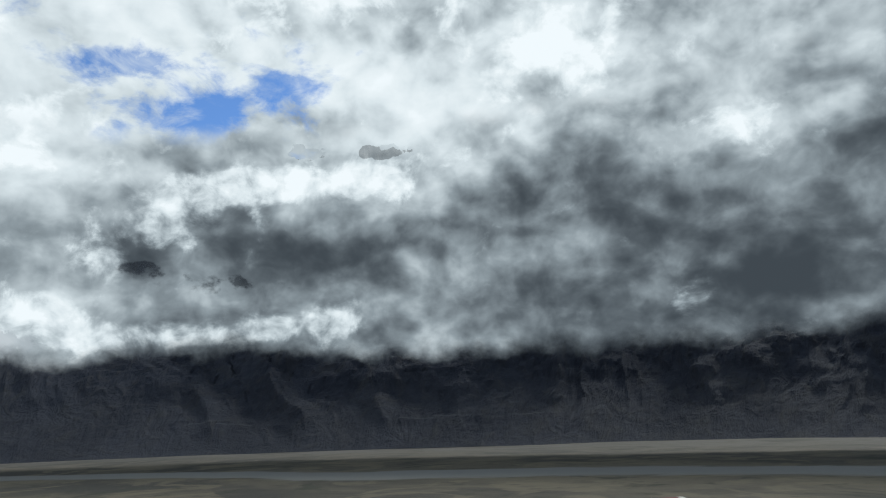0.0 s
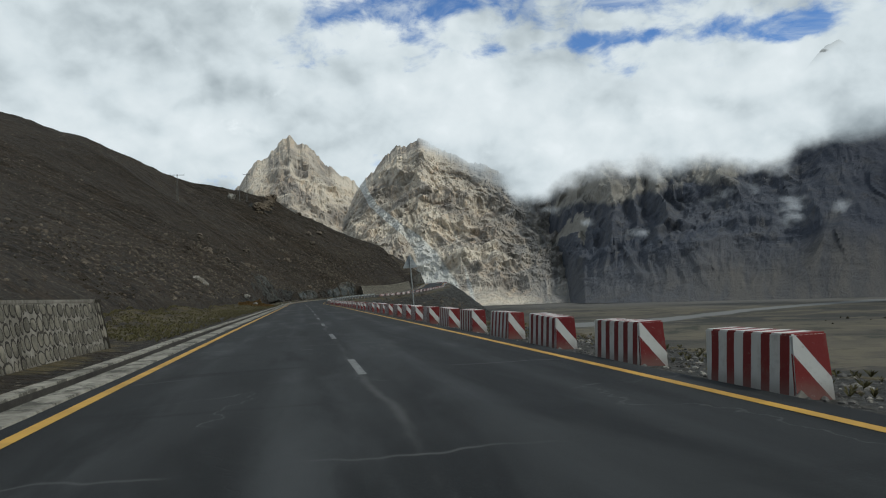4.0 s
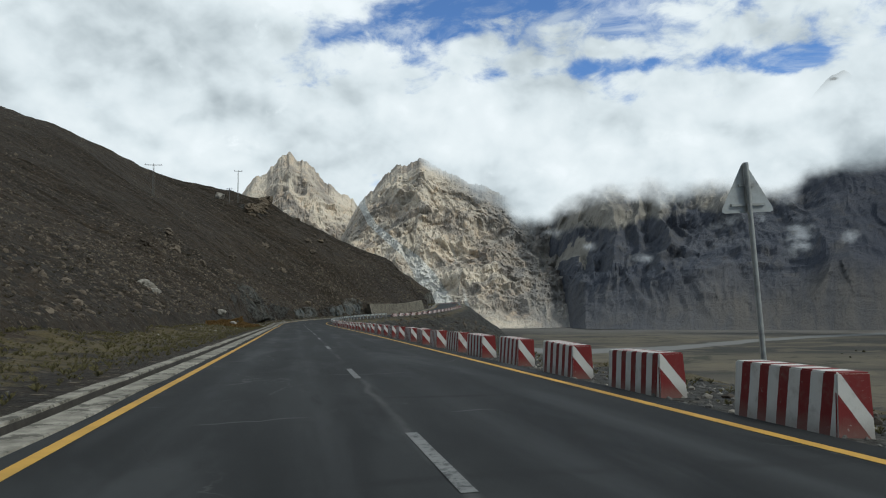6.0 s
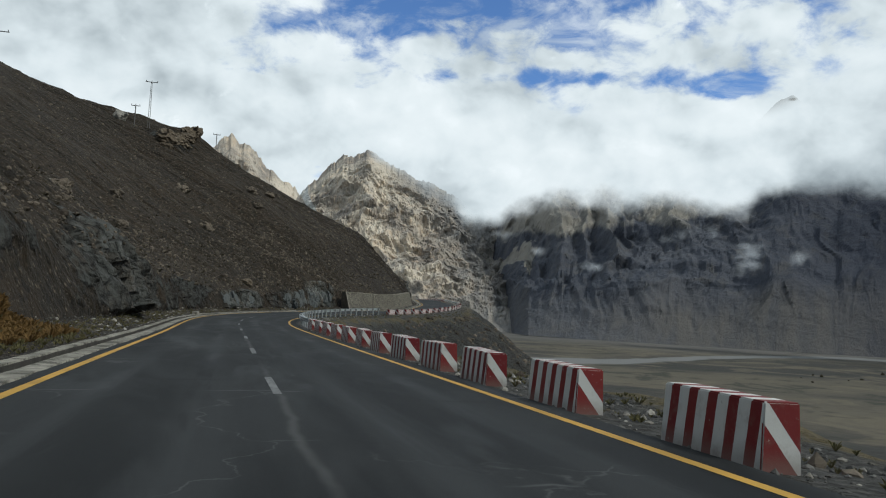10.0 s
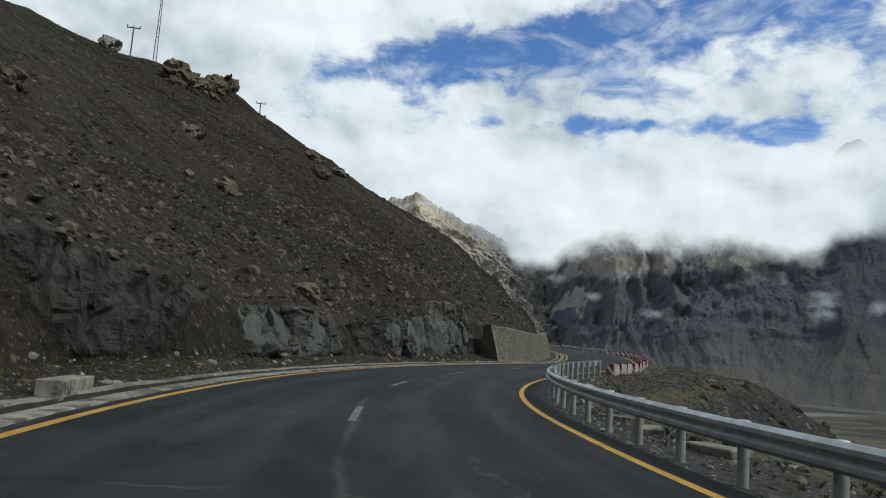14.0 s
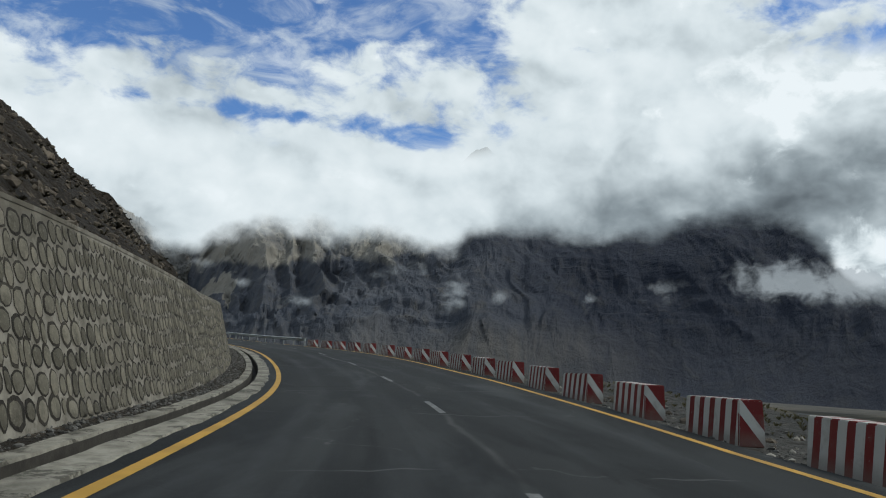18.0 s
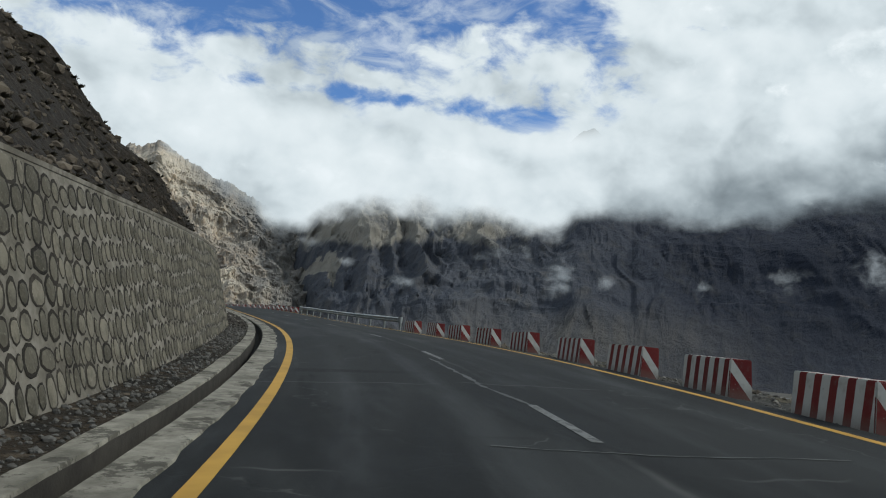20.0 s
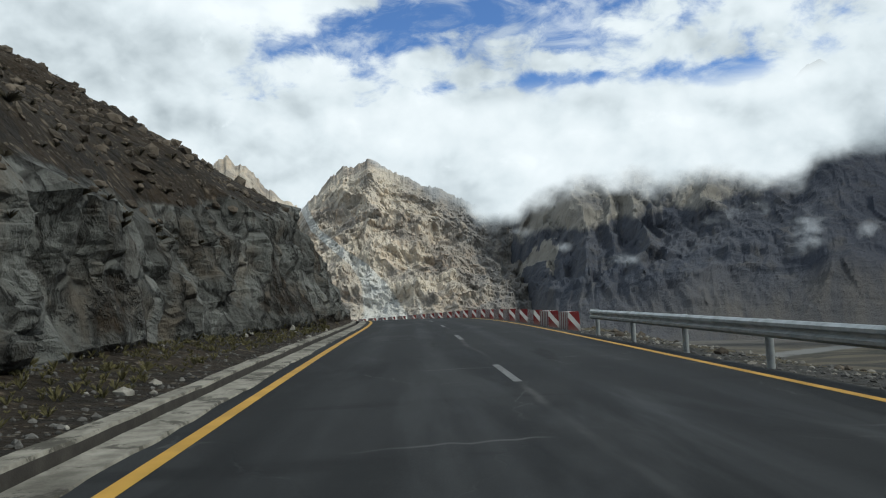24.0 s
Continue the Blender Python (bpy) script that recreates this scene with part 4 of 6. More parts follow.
MARKS = [(-46.4, 0), (63.6, 11), (113.5, 16), (123.5, 17), (137.4, 18), (149.6, 19), (160.9, 20), (231.4, 27), (241.4, 28), (251, 29), (261.3, 30), (272.1, 31), (284.3, 32), (295, 33), (348.4, 38), (360.6, 39), (390.3, 42), (401.7, 43), (480, 50)]
for k in range(51):
    s = float(np.interp(k, [m[1] for m in MARKS], [m[0] for m in MARKS]))
    ob = new("lane_dash", strip(s - 1.4, s + 1.4, 0.7, lambda v: 0.0, 0.13, M_WHITE, "lane_dash"))
    tagged(ob, "worn white painted centre line dash", "road marking", "centre line dashes")



def road_crack(points, width):
    """A pale sealed crack that wanders over the asphalt; points are stations and distances from the centre line."""
    pts = np.array(points, float)
    along = np.concatenate([[0], np.cumsum(np.hypot(*np.diff(pts, axis=0).T))])
    t = np.arange(0, along[-1], 0.12)
    mid = np.stack([np.interp(t, along, pts[:, k]) for k in (0, 1)], 1)
    way = np.gradient(mid, axis=0)
    way /= np.linalg.norm(way, axis=1)[:, None]
    across = np.stack([-way[:, 1], way[:, 0]], 1)
    seedq = np.stack([t * 2.3, 0 * t + pts[0, 0], 0 * t], 1)
    mid += across * (0.05 * fbm(seedq, 3, 0.6, 71))[:, None]
    half = width * 0.5 * np.clip(0.75 + 0.9 * fbm(seedq * 1.7 + 5, 2, 0.6, 73), 0.2, 1.4)[:, None]
    a, b = mid + across * half, mid - across * half
    crown = lambda q: np.interp(np.abs(q[:, 1]) / widen(q[:, 0]), [0, 0.5, 1], [0.035, 0.02, 0.0]) + 0.006
    grid = np.stack([place(q[:, 0], q[:, 1], crown(q)) for q in (a, b)], 1)
    ob = new("road_crack", mesh_of("road_crack", grid, grid_faces(len(t), 2), [M_CRACK], False))
    return tagged(ob, "pale sealed crack running across the asphalt", "road crack", "road cracks")


for points, width in (([(336.5, -0.3), (330.5, -0.25), (328.3, 0.0), (326.4, 0.0)], 0.10), ([(325.4, -1.2), (325.0, 0.3), (325.1, 2.5)], 0.05), ([(288.2, -0.75), (287.0, -1.08), (286.2, -0.6), (285.3, -0.1), (285.0, 0.6), (285.4, 2.5)], 0.05)):
    road_crack(points, width)

# ---------------------------------------------------------------- drain along the hill side
DRAIN_S = np.concatenate([np.arange(-60, 150, 2.0), np.arange(150, 425, 0.45), np.arange(425, 540, 3.0)])


def rag(s, k, amp):
    return amp * float(vnoise(np.array([[s * 0.9, k * 3.7, 0.5]]), 4)[0]) + amp * 0.6 * float(vnoise(np.array([[s * 3.1, k * 5.1, 1.5]]), 7)[0])


def drain_section(s):
    e = -float(left_edge(s))
    a, b = rag(s, 1, 0.085), rag(s, 2, 0.025)
    return [(e - 0.36 - a, -0.03), (e - 0.38 - a, 0.018 + b), (e - 0.80, 0.022 + b * 0.5), (e - 0.82, -0.02), (e - 0.83, -0.34), (e - 1.03, -0.34), (e - 1.05, 0.045 + a * 0.3), (e - 1.06, 0.085 + a * 0.3), (e - 1.32 - b, 0.085 + a * 0.3), (e - 1.36 - b, -0.1)]


# The channel's inner faces take the darker colour with painted shade.
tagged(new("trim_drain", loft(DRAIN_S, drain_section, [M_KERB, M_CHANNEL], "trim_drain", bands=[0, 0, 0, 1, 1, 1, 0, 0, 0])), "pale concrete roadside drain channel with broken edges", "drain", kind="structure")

# ---------------------------------------------------------------- hillside above the road
VERGE = [(-120, 3.2), (90, 3.2), (98, 5.5), (120, 8.5), (165, 8.0), (190, 5.5), (205, 4.2), (220, 3.6), (245, 2.9), (288, 3.2), (294.5, 3.1), (296.8, 3.7), (347, 3.7), (350, 2.4), (366, 2.4), (372, 2.8), (384, 3.6), (398, 3.6), (404, 2.5), (409, 1.6), (420, 1.6)]
CUT = [(-120, 0.9), (90, 1.1), (100, 0.7), (150, 0.9), (185, 1.3), (198, 2.2), (210, 3.8), (232, 4.1), (244, 3.5), (256, 2.3), (270, 2.3), (282, 2.4), (288, 2.9), (294.5, 2.9), (297, 2.75), (346.5, 2.75), (352, 4.4), (366, 4.2), (374, 3.4), (386, 2.7), (396, 3.0), (404, 4.2), (410, 4.6), (420, 4.4)]
BACK = [(198, 0.3), (210, 0.8), (232, 1.7), (244, 0.6), (270, 0.5), (288, 0.9), (297, 0.0), (366, 0.2), (374, 1.0), (386, 2.2), (396, 2.2), (404, 1.4), (412, 0.2)]
LOW = [(60, 0.541), (150, 0.543), (190, 0.56), (210, 0.58), (230, 0.596), (250, 0.576), (270, 0.583), (290, 0.457), (305, 0.873), (320, 0.863), (335, 0.834), (346, 0.882), (354, 0.902), (364, 0.911), (374, 1.06), (384, 0.766), (396, 0.615), (410, 0.485), (430, 0.803), (460, 0.805)]
HIGH = [(60, 0.516), (150, 0.517), (190, 0.532), (210, 0.551), (230, 0.562), (250, 0.582), (270, 0.705), (290, 0.593), (305, 0.54), (320, 0.576), (335, 0.711), (346, 0.627), (354, 0.611), (364, 0.676), (374, 0.637), (384, 0.627), (396, 0.606), (410, 0.6), (430, 0.596), (460, 0.596)]
CREST = [(60, 70.0), (150, 70.0), (190, 70.0), (210, 69.3), (230, 68.2), (250, 66.6), (270, 68.132), (290, 69.155), (305, 54.39), (320, 43.753), (335, 42.446), (346, 35.725), (354, 30.687), (364, 20.487), (374, 18.623), (384, 18.71), (396, 16.712), (410, 15.647), (430, 13.928), (460, 13.6)]
LEAN = [(-120, 0.8), (190, 0.8), (205, 0.45), (240, 0.4), (290, 0.35), (346, 0.35), (352, 0.62), (378, 0.6), (385, 0.22), (404, 0.2), (430, 0.5)]
ROCKY = [(-120, 0.1), (180, 0.15), (200, 0.7), (210, 1), (294, 1), (297, 0.25), (344, 0.2), (352, 0.3), (364, 0.3), (378, 0.35), (385, 1), (410, 1), (440, 0.6)]
REACH = [(-120, 190), (300, 190), (340, 150), (380, 95), (420, 50), (450, 30), (560, 18)]
GRASSY = [(-120, 0.5), (95, 0.62), (190, 0.66), (205, 0.45), (290, 0.3), (350, 0.1), (379, 0.12), (386, 0.3), (410, 0.35)]

HS = np.concatenate([np.arange(-110, 120, 2.5), np.arange(120, 196, 1.0), np.arange(196, 206, 0.5), np.arange(206, 300, 0.3), np.arange(300, 345, 0.5), np.arange(345, 412, 0.3), np.arange(412, 425, 0.6), np.arange(425, 556, 2.5)])
v_part = np.linspace(0, 1, 8)[:-1]
c_part = np.linspace(0, 1, 31)[:-1]
U0 = 7 + len(c_part)
u_part = np.concatenate([np.linspace(0, 12, 34), 12 + (np.linspace(0, 1, 62)[1:] ** 1.6) * 190])
COLS = len(v_part) + len(c_part) + len(u_part)


def hill_profile(s):
    """Distance beyond the road edge and height, for every column at the stations s; with masks."""
    s = s[:, None]
    ve, hc, k, k2, crest, ln = (table(s, t) for t in (VERGE, CUT, LOW, HIGH, CREST, LEAN))
    spot = np.concatenate([s * 0.16, 0 * s, 0 * s], 1)
    hc = hc * (1 + table(s, [(280, 0.42), (300, 0.2), (420, 0.2)]) * table(s, ROCKY) * fbm(spot, 3, 0.6, 61)[:, None])
    ve = ve + 0.5 * table(s, ROCKY) * fbm(spot * 0.8 + 9, 3, 0.6, 63)[:, None]
    far = u_part[None] * np.where(u_part[None] > 12, 12 / np.maximum(u_part[None], 12) + (1 - 12 / np.maximum(u_part[None], 12)) * table(s, REACH) / 190, 1)
    up = k * np.minimum(far, 12) + k2 * np.maximum(far - 12, 0)
    up = up / (1 + (up / crest) ** 4) ** 0.25 + table(s, BACK) * (1 - np.exp(-far / 2.2))
    e = np.concatenate([1.27 + (ve - 1.27) * v_part[None], ve + hc * ln * c_part[None], ve + hc * ln + far], 1)
    rise = table(s, [(95, 0.35), (120, 0.85), (170, 0.6), (200, 0.35)])
    hv = 0.06 + (rise - 0.06) * v_part[None] ** 1.4
    h = np.concatenate([hv, rise + (hc - 0.0) * c_part[None], rise + hc + up], 1)
    rock = np.concatenate([0 * s + 0 * v_part[None], 0 * s + np.clip(0.55 + 6 * c_part[None], 0, 1), np.clip(1 - u_part[None] / (0.5 + hc * 0.12), 0, 1) + 0 * s], 1)
    grass = np.concatenate([0 * s + np.clip(v_part[None] * 3, 0.1, 1), 0 * s + np.clip(0.7 - 5 * c_part[None], 0, 1), 0 * s + 0 * u_part[None]], 1)
    return e, h, rock * table(s, ROCKY), grass * table(s, GRASSY)


e, h, rock, grass = hill_profile(HS)
S2 = HS[:, None] + 0 * e
D2 = -(left_edge(S2) + e)
flat = place(S2, D2, h)
q = np.stack([S2, D2, h], -1)
grow = np.clip((e - 2.0) / 8.0, 0, 1)
face = np.clip(rock, 0, 1)
lean_q = np.stack([S2 + 0.35 * h, D2, h - 0.2 * S2], -1)
broken = blocks(lean_q * (0.42, 0.4, 0.27), 3) * 0.62 + blocks(lean_q * (1.2, 1.0, 0.65), 8) * 0.34 + blocks(lean_q * (3.1, 2.5, 1.7), 9) * 0.15 + fbm(q * 1.2, 3, seed=2) * 0.10
crack = fbm(lean_q * (0.3, 0.3, 0.12), 3, seed=6, ridged=True)
patch = np.clip(0.62 + 1.5 * fbm(q * (0.13, 0.1, 0.22), 3, 0.6, 19), 0.12, 1)
face = face * np.where((S2 > 200) & (S2 < 294), patch * np.where(S2 < 264, 0.85, 1.0), np.clip(patch + 0.35, 0, 1))
rock = rock * np.where((S2 > 200) & (S2 < 294), patch * np.where(S2 < 264, 0.85, 1.0), np.clip(patch + 0.35, 0, 1))
bluff = np.exp(-((S2 - 233) / 12.0) ** 4) * np.clip((6.8 - h + 1.2 * crack) / 1.2, 0, 1) * np.clip((h - 0.3) / 0.5, 0, 1)
face, rock = np.maximum(face, bluff * 0.95), np.maximum(rock, bluff * 0.9)
push = face**1.4 * (broken * 1.1 + 0.3 * crack - 0.25) + bluff * (0.9 * blocks(lean_q * (0.28, 0.28, 0.2), 51) + 0.45)
soil = np.exp(-((S2 - 364.5) / 17.5) ** 6)
clod = soil * np.clip((h - 0.4) / 1.5, 0, 1)
push = push + clod * (blocks(q * (0.7, 0.7, 0.7), 41) * 0.35 + blocks(q * 2.2, 44) * 0.10 + fbm(q * 0.5, 4, seed=43) * 0.5)
lift = grow * (fbm(q * (0.055, 0.055, 0.055), 4, seed=12) * 1.5 + fbm(q * (0.35, 0.35, 0.3), 4, seed=14) * 0.38 + blocks(q * (0.9, 0.9, 0.5), 45) * 0.20 + blocks(q * (1.9, 1.9, 1.2), 46) * 0.08) * np.clip(1 - face, 0.1, 1)
lift = lift + 1.5 * np.exp(-((S2 - 293) / 3.5) ** 2 - ((D2 + 10.5) / 2.2) ** 2) + 0.9 * np.exp(-((S2 - 287) / 3.0) ** 2 - ((D2 + 13) / 2.5) ** 2)
# A crag stands out along the shoulder of the hill.
mass = np.exp(-((S2 - 312) / 7.0) ** 2 - ((D2 + 50.5) / 5.0) ** 2) + 0.8 * np.exp(-((S2 - 324) / 6.0) ** 2 - ((D2 + 52) / 4.5) ** 2) + 0.7 * np.exp(-((S2 - 335) / 5.0) ** 2 - ((D2 + 53.5) / 4.0) ** 2)
lift = lift + mass * (1.0 + 0.9 * facets(q * 0.4, 21))
nx, ny = normal_at(S2)
flat[..., 0] += nx * push
flat[..., 1] += ny * push
flat[..., 2] += lift + face**1.6 * 0.25 * broken
rock = np.clip(rock + mass * 0.8 + 0.5 * np.exp(-((S2 - 150) / 40.0) ** 2 - ((h - 5.0) / 1.3) ** 2), 0, 1)
HILL = flat
tagged(new("hillside", mesh_of("hillside", HILL, grid_faces(len(HS), COLS, True), [M_HILL], False, attrs={"rock": rock, "grass": grass, "earth": np.maximum(np.maximum(clod, 0.75 * np.exp(-((S2 - 331) / 17.0) ** 6) * np.clip((h - 2.4) / 0.5, 0, 1) * np.clip((15 - h) / 6, 0, 1)), soil * np.clip((h - 0.12) / 0.3, 0, 1) * (h < 3)), "fresh": np.clip((S2 - 380) / 5, 0, 1) + 0.9 * np.exp(-((S2 - 289) / 6.0) ** 4) + 0.6 * np.exp(-((S2 - 270) / 6.0) ** 4) + 0.4 * np.exp(-((S2 - 233) / 11.0) ** 4)})),
       "steep brown scree hillside with a rock cut above the road", "hillside", kind="structure")

# ---------------------------------------------------------------- shoulder and slope towards the valley
ES = np.concatenate([np.arange(-110, 60, 2.5), np.arange(60, 420, 0.9), np.arange(420, 556, 3.0)])
f_cols = np.concatenate([np.linspace(0.55, 3.2, 12), 3.2 + (np.linspace(0, 1, 56)[1:] ** 1.5) * 125])
S3, Fd = np.meshgrid(ES, f_cols, indexing="ij")
edge = table(S3, [(-120, 2.6), (60, 2.8), (100, 3.6), (200, 3.6), (232, 3.2), (262, 3.2), (286, 6.5), (300, 9.0), (312, 5.5), (330, 2.8), (350, 2.2)])
fall = np.clip(Fd - edge, 0, None)
hz = -0.06 - 0.05 * np.clip(Fd, 0, 2.5) - 0.80 * (fall - 1.2 * (1 - np.exp(-fall / 1.2)))
w3 = widen(S3) + Fd
base = place(S3, w3, 0)
q = np.stack([S3, w3, hz], -1)
rough3 = np.clip((Fd - 0.7) / 3, 0, 1)
base[..., 2] += hz + rough3 * (fbm(q * 0.5, 4, seed=31) * 0.22 + np.clip(fall / 6, 0, 1) * (fbm(q * 0.12, 4, seed=33) * 1.6 + facets(q * 0.45, 35) * 0.5))
base[..., 2] = np.maximum(base[..., 2], -64)
EMB = base
tagged(new("embankment", mesh_of("embankment", EMB, grid_faces(len(ES), len(f_cols)), [M_BANK], False,
       attrs={"rock": np.clip(fall / 5, 0, 0.42) + 0.1, "grass": np.clip(1 - np.abs(Fd - edge - 0.5) / 2.5, 0, 1) * 0.75})), "gravel shoulder and steep rubble slope below the road", "embankment", kind="structure")


def grid_spot(mesh, rows, cols, s, c):
    """A place on a (station, column) sheet by bilinear reading."""
    i = np.clip(np.searchsorted(rows, s) - 1, 0, len(rows) - 2)
    j = np.clip(np.searchsorted(cols, c) - 1, 0, len(cols) - 2)
    a, b = (s - rows[i]) / (rows[i + 1] - rows[i]), (c - cols[j]) / (cols[j + 1] - cols[j])
    a, b = np.asarray(a)[..., None], np.asarray(b)[..., None]
    return (mesh[i, j] * (1 - a) + mesh[i + 1, j] * a) * (1 - b) + (mesh[i, j + 1] * (1 - a) + mesh[i + 1, j + 1] * a) * b


def hill_spot(s, u):
    """A place on the hillside: u is the column number, which grows uphill."""
    return grid_spot(HILL, HS, np.arange(COLS), s, u)


def shoulder_spot(s, f):
    """A place on the valley side, f metres beyond the edge line."""
    return grid_spot(EMB, ES, f_cols, s, f)


# ---------------------------------------------------------------- barrier blocks
def block_mesh(mat):
    bm = bmesh.new()
    bmesh.ops.create_cube(bm, size=1)
    for v in bm.verts:
        wide = 0.25 if v.co.z < 0 else 0.22
        v.co.x, v.co.y, v.co.z = math.copysign(wide, v.co.x), math.copysign(0.96 if v.co.z < 0 else 0.94, v.co.y), 0.70 if v.co.z > 0 else -0.08
    bmesh.ops.bevel(bm, geom=list(bm.edges), offset=0.018, segments=2, affect="EDGES")
    me = bpy.data.meshes.new("barrier_block")
    bm.to_mesh(me)
    bm.free()
    me.materials.append(mat)
    return me


BLOCK, SLANTED = block_mesh(M_BLOCK), block_mesh(M_SLANT)
rnd = random.Random(4)
PITCH = [(-17, -24.0), (0, 44.0), (2, 52.0), (8, 76.0), (22, 132.0), (27, 151.2), (30, 163.5), (36, 186.4), (38, 194.9), (47, 229.6)]
BEND = [(0, 290.0), (3, 299.9), (11, 329.2), (14, 340.4), (15, 344.9), (16, 349.2), (17, 353.3), (19, 361.5)]
ends = [float(np.interp(k, *zip(*PITCH))) for k in range(-17, 48)] + [float(np.interp(k, *zip(*BEND))) for k in range(20)] + [408.4 + 3.9 * k for k in range(24)]
stations = [v - 0.95 for v in ends]
for s in stations:
    d = float(widen(s)) + float(table(s, [(105, 1.08), (232, 1.12), (290, 1.2), (318, 1.1), (362, 1.1), (400, 1.1)])) + rnd.uniform(-0.05, 0.05)
    p = place(s, d, -0.09)
    ob = new("barrier_block", BLOCK if s > 71 else SLANTED)
    ob.matrix_world = pose(*p, rnd.uniform(-1.2, 1.2), rnd.uniform(-1.5, 1.5), math.degrees(heading(s)) + rnd.uniform(-2, 2))
    tagged(ob, "red and white striped concrete barrier block on the shoulder" if s > 71 else "concrete barrier block with leaning red and white stripes", "barrier block", "barrier blocks along the road")


# ---------------------------------------------------------------- guard rails
def tube(points, radius, sides=10):
    """A round bar along points."""
    pts = [Vector(p) for p in points]
    vs, fs = [], []
    for i, p in enumerate(pts):
        t = (pts[min(i + 1, len(pts) - 1)] - pts[max(i - 1, 0)]).normalized()
        a = t.orthogonal().normalized()
        b = t.cross(a)
        vs += [p + (a * math.cos(6.28318 * k / sides) + b * math.sin(6.28318 * k / sides)) * radius for k in range(sides)]
    for i in range(len(pts) - 1):
        for k in range(sides):
            m = (k + 1) % sides
            fs.append((i * sides + k, i * sides + m, (i + 1) * sides + m, (i + 1) * sides + k))
    return vs, fs


def from_lists(name, vs, fs, mats, smooth=True):
    me = bpy.data.meshes.new(name)
    me.from_pydata([tuple(v) for v in vs], [], fs)
    for m in mats:
        me.materials.append(m)
    if smooth:
        me.polygons.foreach_set("use_smooth", [True] * len(fs))
    return me


def post_mesh():
    vs, fs = tube([(0, 0, -0.5), (0, 0, 0.665)], 0.07, 14)
    return from_lists("post", vs, fs, [M_POST])


def cap_mesh():
    vs, fs = tube([(0, 0, 0.660), (0, 0, 0.665), (0, 0, 0.690), (0, 0, 0.700)], 0.082, 14)
    for v in vs[-14:]:
        v.x, v.y = v.x * 0.1, v.y * 0.1
    return from_lists("cap", vs, fs, [M_STEEL])


def spacer_mesh():
    bm = bmesh.new()
    bmesh.ops.create_cube(bm, size=1)
    for v in bm.verts:
        v.co = Vector((v.co.x * 0.09 - 0.105, v.co.y * 0.13, v.co.z * 0.24 + 0.53))
    me = bpy.data.meshes.new("spacer")
    bm.to_mesh(me)
    bm.free()
    me.materials.append(M_POST)
    return me


POST, CAP, SPACER = post_mesh(), cap_mesh(), spacer_mesh()
WAVE = [(-0.155, 0.0), (-0.150, 0.018), (-0.105, 0.075), (-0.055, 0.078), (-0.022, 0.012), (0.022, 0.012), (0.055, 0.078), (0.105, 0.075), (0.150, 0.018), (0.155, 0.0)]


def beam(s0, s1, off, mid, name="beam"):
    """One W-shaped rail panel between two stations; it stands 3 mm proud of its neighbour at the lap."""
    s = np.linspace(s0, s1, 6)
    sec = lambda v: [(float(widen(v)) + off - y, mid(v) + z) for z, y in WAVE] + [(float(widen(v)) + off - y + 0.004, mid(v) + z) for z, y in reversed(WAVE)]
    return loft(s, sec, [M_STEEL], name, closed=True)


def guard_rail(s0, s1, off, between, mid):
    """A rail of panels on posts, with a number of posts to each panel; mid gives the height of the beam along it."""
    root = new("guard_rail")
    step = (s1 - s0) / round((s1 - s0) / 3.9)
    n = round((s1 - s0) / step)
    for i in range(n):
        part("beam", beam(s0 + i * step - 0.12, s0 + (i + 1) * step + 0.12, off + (0.004 if i % 2 else 0.0), mid), root)
    for i in range(between * n + 1):
        s = s0 + i * step / between
        m = pose(*place(s, float(widen(s)) + off + 0.16, mid(s) - 0.55), 0, 0, math.degrees(heading(s)))
        for name, me in (("post", POST), ("spacer", SPACER)):
            ob = part(name, me, root)
            ob.matrix_world = m
            if name == "post":
                c = part("cap", CAP, ob)
    for s, sign in ((s0, -1), (s1, 1)):
        pts = []
        for k in range(9):
            a = math.pi * k / 8
            pts.append((s + sign * (0.10 + 0.16 * math.sin(a)), off - 0.04 + 0.14 * (1 - math.cos(a))))
        vs = [place(q[0], float(widen(s)) + q[1], z) for q in pts for z in (mid(s) - 0.165, mid(s) + 0.175)]
        fs = [(2 * k, 2 * k + 2, 2 * k + 3, 2 * k + 1) for k in range(8)]
        part("end_wing", from_lists("end_wing", vs, fs, [M_STEEL]), root, "rounded steel rail end")
    return tagged(root, "grey galvanised steel guard rail on round posts", "guard rail", "guard rails")


guard_rail(230.4, 285.2, 0.85, 2, lambda v: float(table(v, [(230, 0.53), (250, 0.55), (268, 0.65), (286, 0.68)])))
guard_rail(363.2, 402.4, 0.85, 1, lambda v: 0.60)

# ---------------------------------------------------------------- stone retaining walls
def wall_face(s, t, e0, hgt, lean, out=0.0):
    """A point on the leaning wall face: t from 0 at the foot to 1 at the top; out metres proud."""
    return place(s, -(left_edge(s) + e0(s) + lean * t) + out, 0.10 + hgt * t)


